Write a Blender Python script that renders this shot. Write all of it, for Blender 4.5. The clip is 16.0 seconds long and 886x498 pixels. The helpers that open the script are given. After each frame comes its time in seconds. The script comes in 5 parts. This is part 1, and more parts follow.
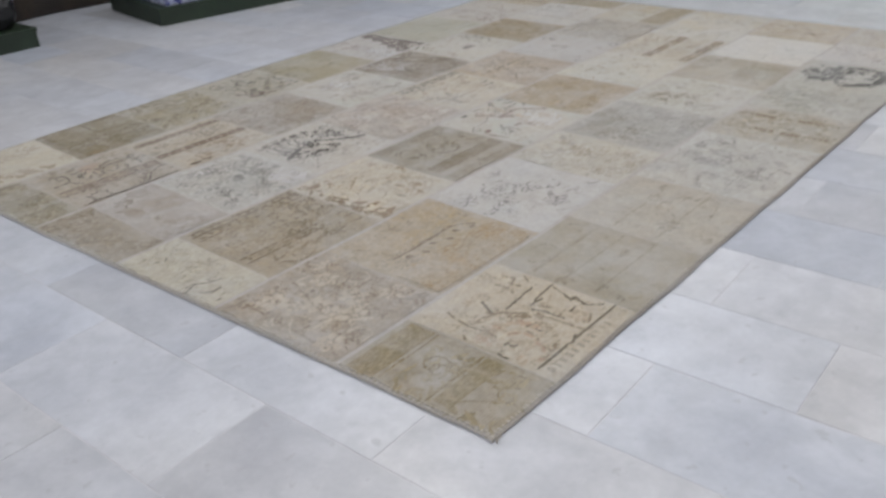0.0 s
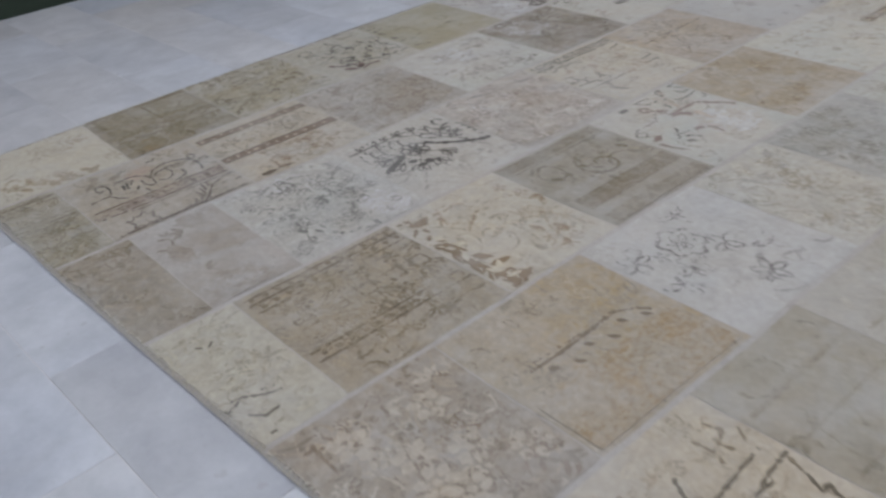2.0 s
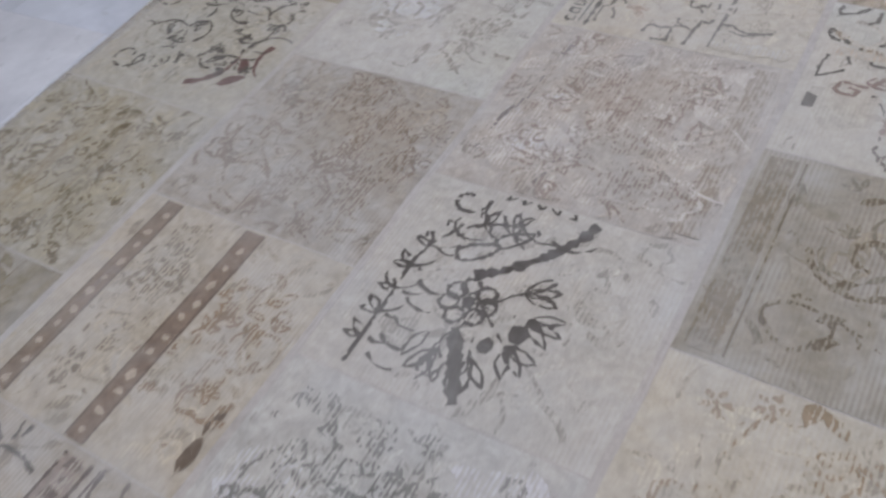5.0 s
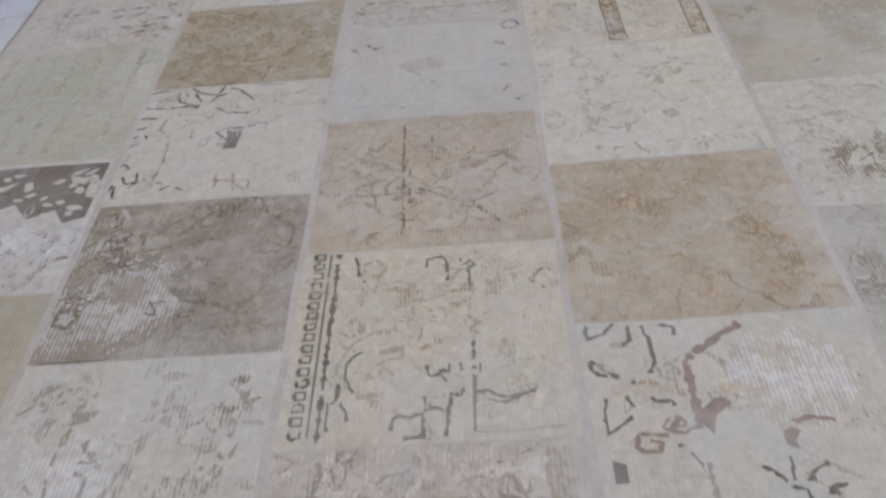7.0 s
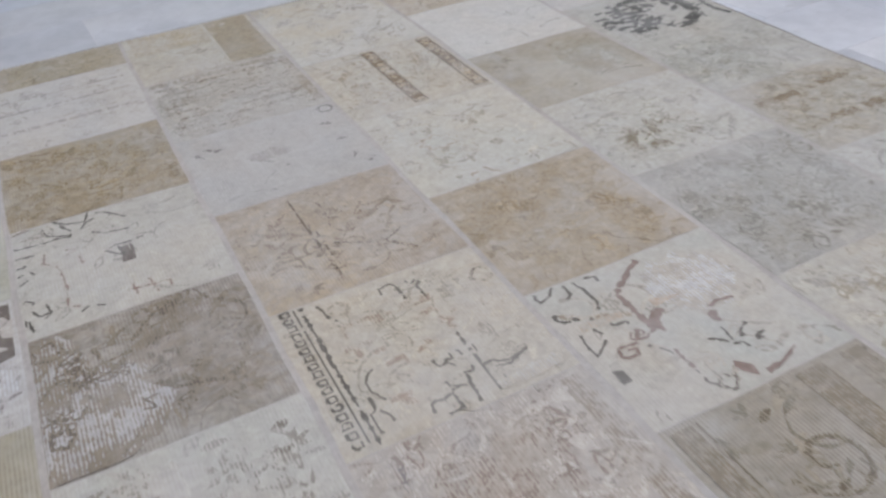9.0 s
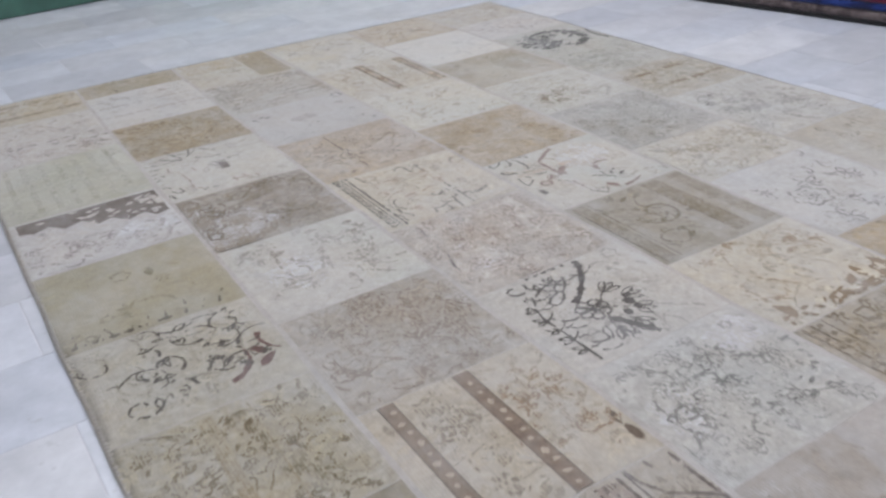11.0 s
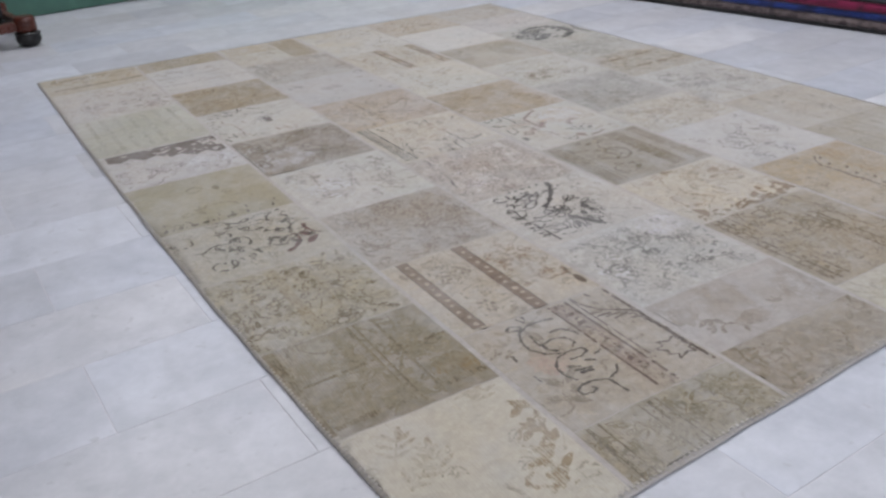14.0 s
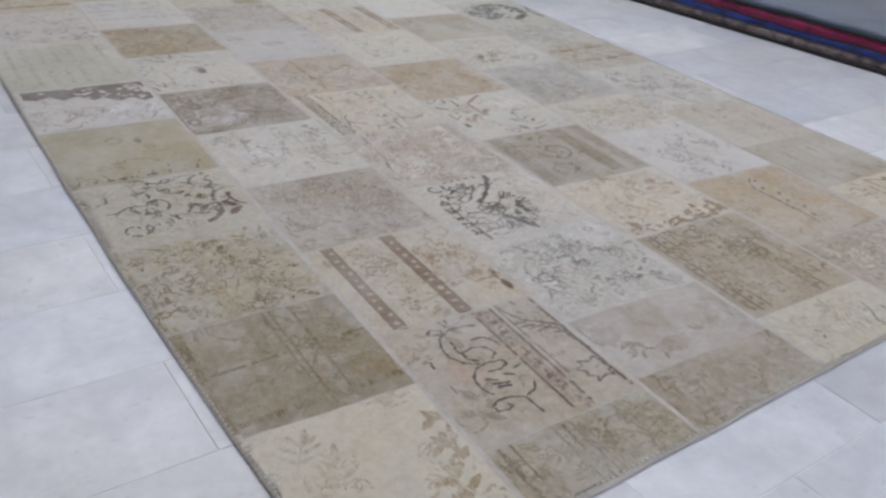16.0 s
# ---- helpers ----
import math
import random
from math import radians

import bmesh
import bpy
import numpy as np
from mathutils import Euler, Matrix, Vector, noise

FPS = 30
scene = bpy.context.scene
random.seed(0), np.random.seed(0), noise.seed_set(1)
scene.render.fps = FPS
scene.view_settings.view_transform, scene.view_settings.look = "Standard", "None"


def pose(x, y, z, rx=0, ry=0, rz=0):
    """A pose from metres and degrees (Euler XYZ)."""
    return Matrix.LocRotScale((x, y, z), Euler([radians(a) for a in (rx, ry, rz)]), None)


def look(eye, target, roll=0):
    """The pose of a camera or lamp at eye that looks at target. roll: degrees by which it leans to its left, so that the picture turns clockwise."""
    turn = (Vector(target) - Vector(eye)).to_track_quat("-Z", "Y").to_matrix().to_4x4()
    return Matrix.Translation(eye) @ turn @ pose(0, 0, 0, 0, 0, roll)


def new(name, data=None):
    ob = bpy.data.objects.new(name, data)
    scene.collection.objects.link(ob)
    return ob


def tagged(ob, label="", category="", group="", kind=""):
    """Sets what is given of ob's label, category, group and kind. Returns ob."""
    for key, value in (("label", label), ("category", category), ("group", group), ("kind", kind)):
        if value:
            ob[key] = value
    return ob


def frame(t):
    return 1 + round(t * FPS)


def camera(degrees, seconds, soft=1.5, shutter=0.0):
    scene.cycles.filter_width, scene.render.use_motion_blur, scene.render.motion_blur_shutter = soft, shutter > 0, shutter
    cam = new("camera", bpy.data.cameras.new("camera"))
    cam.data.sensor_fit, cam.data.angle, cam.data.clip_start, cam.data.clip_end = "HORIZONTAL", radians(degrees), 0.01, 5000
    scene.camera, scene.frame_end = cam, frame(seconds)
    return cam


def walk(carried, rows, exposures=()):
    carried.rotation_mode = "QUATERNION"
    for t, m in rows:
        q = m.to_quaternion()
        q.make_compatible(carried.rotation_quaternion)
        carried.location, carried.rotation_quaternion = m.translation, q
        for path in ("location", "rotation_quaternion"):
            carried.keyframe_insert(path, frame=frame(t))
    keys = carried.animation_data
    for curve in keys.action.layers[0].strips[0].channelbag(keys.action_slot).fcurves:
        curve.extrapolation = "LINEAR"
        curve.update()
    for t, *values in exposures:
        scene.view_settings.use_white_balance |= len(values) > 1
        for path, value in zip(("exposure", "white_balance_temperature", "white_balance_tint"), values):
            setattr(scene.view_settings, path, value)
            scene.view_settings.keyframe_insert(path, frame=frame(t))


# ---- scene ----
cam = camera(54.9, 16.0, soft=2.7, shutter=0.4)
PATH = [
    (0, (3.489, -0.907, 1.127), (2.296, 0.405, 0.202), -3.32),
    (0.5, (3.453, -0.816, 1.096), (2.229, 0.412, 0.098), -6.21),
    (1, (3.238, -0.661, 1.105), (2.070, 0.602, 0.084), -4.03),
    (1.5, (3.051, -0.525, 1.099), (1.836, 0.663, 0.044), -4.26),
    (2, (2.834, -0.327, 1.072), (1.520, 0.735, 0.002), -5.30),
    (2.5, (2.618, -0.206, 1.051), (1.250, 0.764, -0.040), -6.52),
    (3, (2.324, -0.097, 1.068), (1.007, 0.939, -0.025), -6.43),
    (3.2, (2.230, -0.034, 1.076), (0.964, 1.030, -0.048), -7.01),
    (5.3, (1.478, 0.561, 0.923), (0.697, 1.609, -0.590), -13.59),
    (5.5, (1.458, 0.632, 0.919), (0.743, 1.713, -0.604), -13.61),
    (6, (1.412, 0.777, 0.954), (0.872, 2.033, -0.506), -12.08),
    (6.5, (1.279, 0.879, 0.985), (1.059, 2.330, -0.373), -8.48),
    (7, (1.217, 0.959, 1.005), (1.106, 2.442, -0.332), -6.69),
    (7.5, (1.160, 1.071, 1.004), (1.142, 2.616, -0.266), -5.19),
    (8, (1.056, 1.093, 1.030), (1.239, 2.679, -0.173), -4.77),
    (8.5, (0.836, 0.949, 1.032), (1.386, 2.453, -0.166), -6.49),
    (9, (0.691, 0.770, 1.054), (1.349, 2.252, -0.117), -5.05),
    (9.5, (0.605, 0.505, 1.043), (1.367, 2.039, 0.010), -4.89),
    (10, (0.441, 0.272, 1.051), (1.219, 1.769, -0.022), -6.44),
    (10.2, (0.338, 0.165, 1.053), (1.125, 1.679, 0.009), -5.93),
    (12.3, (-0.353, -0.620, 1.110), (0.600, 0.893, 0.215), -2.77),
    (12.5, (-0.375, -0.665, 1.107), (0.558, 0.869, 0.226), -2.44),
    (13, (-0.404, -0.768, 1.097), (0.454, 0.812, 0.221), -2.55),
    (13.5, (-0.399, -0.812, 1.086), (0.469, 0.741, 0.171), -3.46),
    (14, (-0.392, -0.812, 1.091), (0.495, 0.732, 0.181), -3.09),
    (14.5, (-0.383, -0.793, 1.105), (0.500, 0.708, 0.121), -2.19),
    (15, (-0.366, -0.768, 1.114), (0.503, 0.700, 0.069), -1.35),
    (15.5, (-0.362, -0.747, 1.126), (0.575, 0.697, 0.107), 2.22),
    (16, (-0.343, -0.720, 1.138), (0.667, 0.692, 0.146), 5.75),
]
walk(cam, [(t, look(eye, target, roll)) for t, eye, target, roll in PATH], [(0.0, -0.17, 6750, 10), (1.5, -0.4, 6500, 10), (2.5, -0.43, 6350, 11), (5.5, -0.24, 6300, 14), (7.0, -0.26, 6500, 14), (10.0, -0.04, 6350, 12), (12.5, 0.04, 6500, 13), (13.0, 0.07, 6520, 13), (14.0, -0.14, 6520, 13), (14.5, -0.12, 6520, 12), (16.0, -0.14, 6500, 12)])

# ---- world, lights, exposure ----
world = bpy.data.worlds.new("daylight")
scene.world = world
world.use_nodes = True
wn = world.node_tree.nodes
sky = wn.new("ShaderNodeTexSky")
sky.sky_type, sky.sun_disc = "NISHITA", False
sky.sun_elevation, sky.sun_rotation = radians(38), radians(200)
wn["Background"].inputs["Strength"].default_value = 0.10
world.node_tree.links.new(sky.outputs["Color"], wn["Background"].inputs["Color"])


def area(name, x, y, z, sx, sy, watts, colour, rx=0, rz=0):
    data = bpy.data.lights.new(name, "AREA")
    data.shape, data.size, data.size_y, data.energy, data.color = "RECTANGLE", sx, sy, watts, colour
    ob = new(name, data)
    ob.matrix_world = pose(x, y, z, rx, 0, rz)
    return ob


CEIL = 3.3
PANELS = [(x, y) for x in (0.4, 3.4) for y in (-0.5, 2.1, 4.7)]
for px, py in PANELS:
    area("panel_lamp", px, py, CEIL - 0.035, 1.16, 0.56, 41, (0.93, 0.96, 1.035))
# area lamp added as cool daylight, at an assumed opening in the south wall
area("added_south_daylight", 0.6, -4.45, 1.6, 5.6, 2.6, 50, (0.86, 0.92, 1.03), -90 + 180, 0)

# ---- materials ----
def lin(c):
    return c / 12.92 if c <= 0.04045 else ((c + 0.055) / 1.055) ** 2.4


def rgb(r, g, b, k=1.0):
    return (lin(r / 255) * k, lin(g / 255) * k, lin(b / 255) * k, 1)


class Nodes:
    """A short way to write node materials."""

    def __init__(self, name):
        self.mat = bpy.data.materials.new(name)
        self.mat.use_nodes = True
        self.t = self.mat.node_tree
        self.b = self.t.nodes["Principled BSDF"]

    def n(self, kind, **values):
        node = self.t.nodes.new("ShaderNode" + kind)
        for key, v in values.items():
            if key in node.inputs:
                node.inputs[key].default_value = v
        return node

    def link(self, a, b):
        self.t.links.new(a, b)
        return self

    def coords(self, scale=(1, 1, 1), which="Object"):
        m = self.n("Mapping", Scale=scale)
        self.link(self.n("TexCoord").outputs[which], m.inputs["Vector"])
        return m.outputs["Vector"]

    def noise(self, vec, scale, detail=4.0, rough=0.55, dist=0.0):
        node = self.n("TexNoise", Scale=scale, Detail=detail, Roughness=rough, Distortion=dist)
        self.link(vec, node.inputs["Vector"])
        return node.outputs["Fac"]

    def ramp(self, fac, a, b, ca=(0, 0, 0, 1), cb=(1, 1, 1, 1)):
        node = self.n("ValToRGB")
        e = node.color_ramp.elements
        e[0].position, e[1].position, e[0].color, e[1].color = a, b, ca, cb
        self.link(fac, node.inputs["Fac"])
        return node.outputs["Color"]

    def mix(self, fac, a, b, how="MIX"):
        node = self.t.nodes.new("ShaderNodeMix")
        node.data_type, node.blend_type = "RGBA", how
        for sock, v in ((node.inputs[0], fac), (node.inputs[6], a), (node.inputs[7], b)):
            if isinstance(v, (int, float, tuple)):
                sock.default_value = v
            else:
                self.link(v, sock)
        return node.outputs[2]

    def math(self, how, a, b):
        node = self.t.nodes.new("ShaderNodeMath")
        node.operation = how
        for sock, v in zip(node.inputs, (a, b)):
            if isinstance(v, (int, float)):
                sock.default_value = v
            else:
                self.link(v, sock)
        return node.outputs[0]

    def bump(self, height, strength, distance):
        node = self.n("Bump", Strength=strength, Distance=distance)
        self.link(height, node.inputs["Height"])
        return self.link(node.outputs["Normal"], self.b.inputs["Normal"])

    def done(self, colour, rough, sheen=0.0, spec=0.5):
        for key, v in (("Base Color", colour), ("Roughness", rough)):
            if isinstance(v, (int, float, tuple)):
                self.b.inputs[key].default_value = v
            else:
                self.link(v, self.b.inputs[key])
        self.b.inputs["Sheen Weight"].default_value = sheen
        self.b.inputs["Specular IOR Level"].default_value = spec
        return self.mat


WOOL = {}
K = 0.975


def bleached(m, c):
    """Sun-bleached, dusty and washed-out areas that run over pieces and seams alike."""
    vec = m.coords()
    tint = m.ramp(m.noise(vec, 4.2, 3, 0.55, 0.8), 0.36, 0.64, (1.012, 1.0, 0.982, 1), (0.978, 1.0, 1.020, 1))
    c = m.mix(0.85, c, tint, "MULTIPLY")
    f = m.ramp(m.noise(vec, 2.7, 4, 0.6, 0.7), 0.46, 0.72)
    g = m.ramp(m.noise(m.coords((1.0, 0.35, 1)), 11.0, 4, 0.6, 0.5), 0.50, 0.74)
    h = m.ramp(m.noise(m.coords((0.3, 1.0, 1)), 13.0, 4, 0.62, 0.4), 0.54, 0.76)
    c = m.mix(m.math("MULTIPLY", f, 0.36), c, (0.378, 0.370, 0.362, 1))
    c = m.mix(m.math("MULTIPLY", g, 0.26), c, (0.385, 0.382, 0.384, 1))
    return m.mix(m.math("MULTIPLY", h, 0.24), c, (0.400, 0.392, 0.380, 1))


def soft_rgb(c, keep=0.72):
    """Faded dye: a colour drawn towards grey."""
    mean = sum(c) / 3
    r, g, b = (mean + (v - mean) * keep for v in c)
    return rgb(r * 1.004, g * 0.993, b * 0.986, K)


def wool(colour, spot=0.5, second=None, figure=0.6):
    """Worn hand-knotted pile: rows of knots, faded cloudy dye, a ghost of the old drawing, threadbare warp showing through."""
    key = (colour, spot, second, figure)
    if key in WOOL:
        return WOOL[key]
    m = Nodes("worn_wool")
    info = m.n("ObjectInfo")
    off = m.n("CombineXYZ")
    for i, k in enumerate((17.0, 29.0, 5.0)):
        m.link(m.math("MULTIPLY", info.outputs["Random"], k), off.inputs[i])
    tc = m.n("TexCoord")
    add = m.n("VectorMath")
    add.operation = "ADD"
    m.link(tc.outputs["Object"], add.inputs[0]).link(off.outputs[0], add.inputs[1])
    vec = add.outputs[0]
    base = soft_rgb(colour)
    dark = tuple(v * (1 - 0.50 * spot) for v in base[:3]) + (1,)
    pale = tuple(v + (0.42 - v) * 0.5 * spot for v in base[:3]) + (1,)
    c = m.mix(m.ramp(m.noise(vec, 7.0, 5, 0.62, 0.6), 0.48, 0.74), base, pale)
    c = m.mix(m.ramp(m.noise(vec, 15.0, 4, 0.6, 0.8), 0.50, 0.80), c, dark)
    if second:
        c = m.mix(m.ramp(m.noise(vec, 2.6, 3, 0.5), 0.46, 0.58), c, soft_rgb(second))
    knot = m.n("VectorMath")
    knot.operation = "SNAP"
    knot.inputs[1].default_value = (0.0042, 0.0042, 0.5)
    m.link(vec, knot.inputs[0])
    # ghost of the drawing: thin curling lines and small filled shapes
    for scale, dist, k, tone in ((13.0, 1.6, 0.50, dark), (19.0, 1.0, 0.55, pale), (27.0, 0.7, 0.45, dark)):
        n = m.noise(knot.outputs[0], scale, 1.5, 0.4, dist)
        d = m.math("ABSOLUTE", m.math("SUBTRACT", n, 0.5), 0.0)
        lines = m.ramp(d, 0.016, 0.085, (1, 1, 1, 1), (0, 0, 0, 1))
        c = m.mix(m.math("MULTIPLY", lines, k * figure * 1.5), c, tone)
    mottle = m.ramp(m.noise(vec, 52.0, 3, 0.6, 0.4), 0.36, 0.64, (0.80, 0.795, 0.785, 1), (1.04, 1.04, 1.04, 1))
    c = m.mix(0.25 + 0.6 * min(spot, 1.0), c, mottle, "MULTIPLY")
    stretch = m.n("Mapping", Scale=(1.0, 0.45, 1.0))
    m.link(vec, stretch.inputs["Vector"])
    fine = m.noise(stretch.outputs["Vector"], 190.0, 3, 0.6)
    shade = m.ramp(fine, 0.28, 0.74, (0.72, 0.715, 0.71, 1), (1.0, 1.0, 1.0, 1))
    c = m.mix(0.5, c, shade, "MULTIPLY")
    warp = m.n("TexWave", Scale=44.0, Distortion=0.9, Detail=2.0)
    warp.wave_type, warp.bands_direction = "BANDS", "X"
    m.link(vec, warp.inputs["Vector"])
    bare = m.math("MULTIPLY", warp.outputs["Fac"], m.ramp(m.noise(vec, 6.0, 3, 0.5, 0.4), 0.46, 0.64))
    c = m.mix(m.math("MULTIPLY", bare, 0.22), c, rgb(186, 181, 178, K))
    m.bump(m.math("ADD", fine, m.math("MULTIPLY", warp.outputs["Fac"], 0.2)), 0.35, 0.0025)
    WOOL[key] = m.done(bleached(m, c), 0.96, 0.15, 0.12)
    return WOOL[key]


INK = {}


def dye(colour, under, wear=0.5):
    """A motif's dyed pile, worn away in specks and along the warp to the ground colour under it."""
    key = (colour, under, wear)
    if key in INK:
        return INK[key]
    m = Nodes("faded_dye")
    vec = m.coords()
    b = soft_rgb(under)
    a = soft_rgb(colour, 0.8)
    # worn places match the mottled pile round them
    b = tuple(v * 0.87 for v in b[:3]) + (1,)
    fade = 0.16 if sum(a[:3]) < 0.55 * sum(b[:3]) else 0.22
    a = tuple(0.93 * p + (q - 0.93 * p) * fade for p, q in zip(a[:3], b[:3])) + (1,)
    speck = m.noise(m.coords((1.0, 0.5, 1)), 130.0, 3, 0.65)
    cloud = m.noise(vec, 10.0, 4, 0.55, 0.4)
    warp = m.n("TexWave", Scale=44.0, Distortion=0.9, Detail=2.0)
    warp.wave_type, warp.bands_direction = "BANDS", "X"
    m.link(vec, warp.inputs["Vector"])
    f = m.math("ADD", m.math("MULTIPLY", speck, 0.9), m.math("MULTIPLY", cloud, 0.9))
    f = m.math("ADD", f, m.math("MULTIPLY", warp.outputs["Fac"], 0.18))
    f = m.math("SUBTRACT", f, 0.02)
    lo = 1.29 - 0.27 * wear - 0.40 * max(0.0, wear - 0.6)
    c = m.mix(m.ramp(f, lo - 0.20, lo + 0.20), a, b)
    mottle = m.ramp(m.noise(vec, 60.0, 3, 0.6, 0.4), 0.34, 0.66, (0.78, 0.775, 0.765, 1), (1.10, 1.10, 1.10, 1))
    c = m.mix(0.7, c, mottle, "MULTIPLY")
    c = m.mix(0.6, c, m.ramp(speck, 0.28, 0.74, (0.80, 0.795, 0.79, 1), (1.10, 1.10, 1.10, 1)), "MULTIPLY")
    m.bump(speck, 0.3, 0.0015)
    INK[key] = m.done(bleached(m, c), 0.97, 0.1, 0.1)
    return INK[key]


def plain(name, colour, rough=0.6, vary=0.25, scale=8.0, bump=0.1, metal=0.0, spec=0.5):
    m = Nodes(name)
    vec = m.coords()
    base = rgb(*colour)
    dark = tuple(v * (1 - vary) for v in base[:3]) + (1,)
    pale = tuple(min(1, v * (1 + vary)) for v in base[:3]) + (1,)
    c = m.mix(m.ramp(m.noise(vec, scale, 5, 0.6), 0.3, 0.7), dark, pale)
    f = m.noise(vec, scale * 14, 3, 0.6)
    c = m.mix(m.math("MULTIPLY", f, 0.25), c, dark)
    r = m.math("ADD", m.math("MULTIPLY", f, 0.2), rough - 0.1)
    m.bump(f, bump, 0.002)
    m.b.inputs["Metallic"].default_value = metal
    return m.done(c, r, 0, spec)


def marble():
    m = Nodes("polished_marble_tile")
    info = m.n("ObjectInfo")
    vec = m.n("VectorMath")
    vec.operation = "ADD"
    off = m.n("CombineXYZ")
    for i, k in enumerate((37.0, 53.0, 11.0)):
        m.link(m.math("MULTIPLY", info.outputs["Random"], k), off.inputs[i])
    tc = m.n("TexCoord")
    m.link(tc.outputs["Object"], vec.inputs[0]).link(off.outputs[0], vec.inputs[1])
    v = vec.outputs[0]
    white, grey, warm = (0.515, 0.526, 0.552, 1), (0.41, 0.421, 0.452, 1), (0.49, 0.480, 0.468, 1)
    c = m.mix(m.ramp(m.noise(v, 2.2, 3, 0.45, 0.3), 0.30, 0.85), white, grey)
    c = m.mix(m.math("MULTIPLY", m.ramp(m.noise(v, 1.9, 3, 0.45, 0.2), 0.35, 0.85), 0.7), c, warm)
    tint = m.ramp(info.outputs["Random"], 0.0, 1.0, (0.83, 0.84, 0.865, 1), (1.03, 1.03, 1.03, 1))
    c = m.mix(1.0, c, tint, "MULTIPLY")
    hue = m.math("FRACT", m.math("MULTIPLY", info.outputs["Random"], 7.31), 0.0)
    c = m.mix(1.0, c, m.ramp(hue, 0.0, 1.0, (1.02, 1.0, 0.97, 1), (0.965, 0.992, 1.03, 1)), "MULTIPLY")
    for scale, lo, hi in ((6.5, 0.84, 1.06), (17.0, 0.92, 1.03), (70.0, 0.96, 1.02)):
        c = m.mix(1.0, c, m.ramp(m.noise(v, scale, 4, 0.6, 0.3), 0.28, 0.70, (lo, lo, lo * 1.005, 1), (hi, hi, hi, 1)), "MULTIPLY")
    vein = m.n("TexWave", Scale=1.6, Distortion=9.0, Detail=5.0)
    m.link(v, vein.inputs["Vector"])
    c = m.mix(m.math("MULTIPLY", m.ramp(vein.outputs["Fac"], 0.86, 1.0), 0.14), c, (0.34, 0.345, 0.36, 1))
    smudge = m.ramp(m.noise(v, 11.0, 2, 0.5), 0.68, 0.78)
    c = m.mix(m.math("MULTIPLY", smudge, 0.30), c, (0.30, 0.305, 0.32, 1))
    pit = m.noise(v, 26.0, 2, 0.5)
    c = m.mix(m.math("MULTIPLY", m.ramp(pit, 0.67, 0.73), 0.4), c, (0.30, 0.29, 0.30, 1))
    scuff = m.noise(v, 9.0, 5, 0.65)
    r = m.math("ADD", m.math("MULTIPLY", scuff, 0.22), 0.27)
    m.bump(m.noise(v, 4.0, 2, 0.4), 0.05, 0.004)
    return m.done(c, r, 0, 0.42)


MARBLE = marble()
GROUT = plain("grey_grout", (186, 184, 186), 0.85, 0.2, 10)
PLASTER = plain("grey_plaster", (205, 204, 204), 0.9, 0.04, 3)
CEILING = plain("ceiling_white", (232, 232, 230), 0.9, 0.03, 2)
TAPE = wool((165, 158, 151), 0.35, None, 0.0)
GREEN = plain("green_painted_wood", (56, 92, 80), 0.5, 0.28, 5, 0.15)
GREEN_DARK = plain("dark_green_painted_wood", (29, 42, 29), 0.5, 0.3, 6, 0.15)
MAHOGANY = plain("red_brown_varnished_wood", (74, 34, 24), 0.28, 0.3, 9, 0.05)
BLACK = plain("black_leather", (12, 12, 15), 0.38, 0.3, 14, 0.25)
SILVER = plain("silver_braid", (104, 106, 116), 0.35, 0.2, 30, 0.2, 0.7)
CASTER = plain("black_rubber", (10, 9, 9), 0.4, 0.2, 20)
DARK = plain("dark_shadow_gap", (26, 28, 26), 0.9, 0.1)


# ---- mesh helpers ----
def part(name, bm, material, parent=None, label="", m=None):
    me = bpy.data.meshes.new(name)
    bm.normal_update()
    bm.to_mesh(me)
    bm.free()
    for mat in material if isinstance(material, (list, tuple)) else (material,):
        me.materials.append(mat)
    ob = new(name, me)
    if parent:
        ob.parent = parent
    if m is not None:
        ob.matrix_basis = m
    if label:
        ob["label"] = label
    return ob


def empty(name, m=None):
    ob = new(name)
    if m is not None:
        ob.matrix_basis = m
    return ob


def box(bm, x0, y0, z0, x1, y1, z1, bevel=0.0):
    out = bmesh.ops.create_cube(bm, size=1.0, matrix=Matrix.Translation(((x0 + x1) / 2, (y0 + y1) / 2, (z0 + z1) / 2)) @ Matrix.Diagonal((x1 - x0, y1 - y0, z1 - z0, 1)))
    if bevel:
        edges = list({e for v in out["verts"] for e in v.link_edges})
        bmesh.ops.bevel(bm, geom=edges, offset=bevel, segments=2, affect="EDGES", profile=0.6)
    return bm


def boxed(*a, **k):
    return box(bmesh.new(), *a, **k)


def smooth(ob):
    for p in ob.data.polygons:
        p.use_smooth = True
    return ob


def lathe(bm, profile, seg=20, x=0, y=0):
    rings = []
    for r, z in profile:
        rings.append([bm.verts.new((x + r * math.cos(2 * math.pi * i / seg), y + r * math.sin(2 * math.pi * i / seg), z)) for i in range(seg)])
    for a, b in zip(rings, rings[1:]):
        for i in range(seg):
            bm.faces.new((a[i], a[(i + 1) % seg], b[(i + 1) % seg], b[i]))
    bm.faces.new(rings[-1])
    bm.faces.new(rings[0][::-1])
    return bm


# ---- room shell ----
X0, X1, Y0, Y1 = -4.2, 6.6, -4.6, 7.2


def structure(name, bm, mat, label, category):
    return tagged(part(name, bm, mat), label, category, kind="structure")


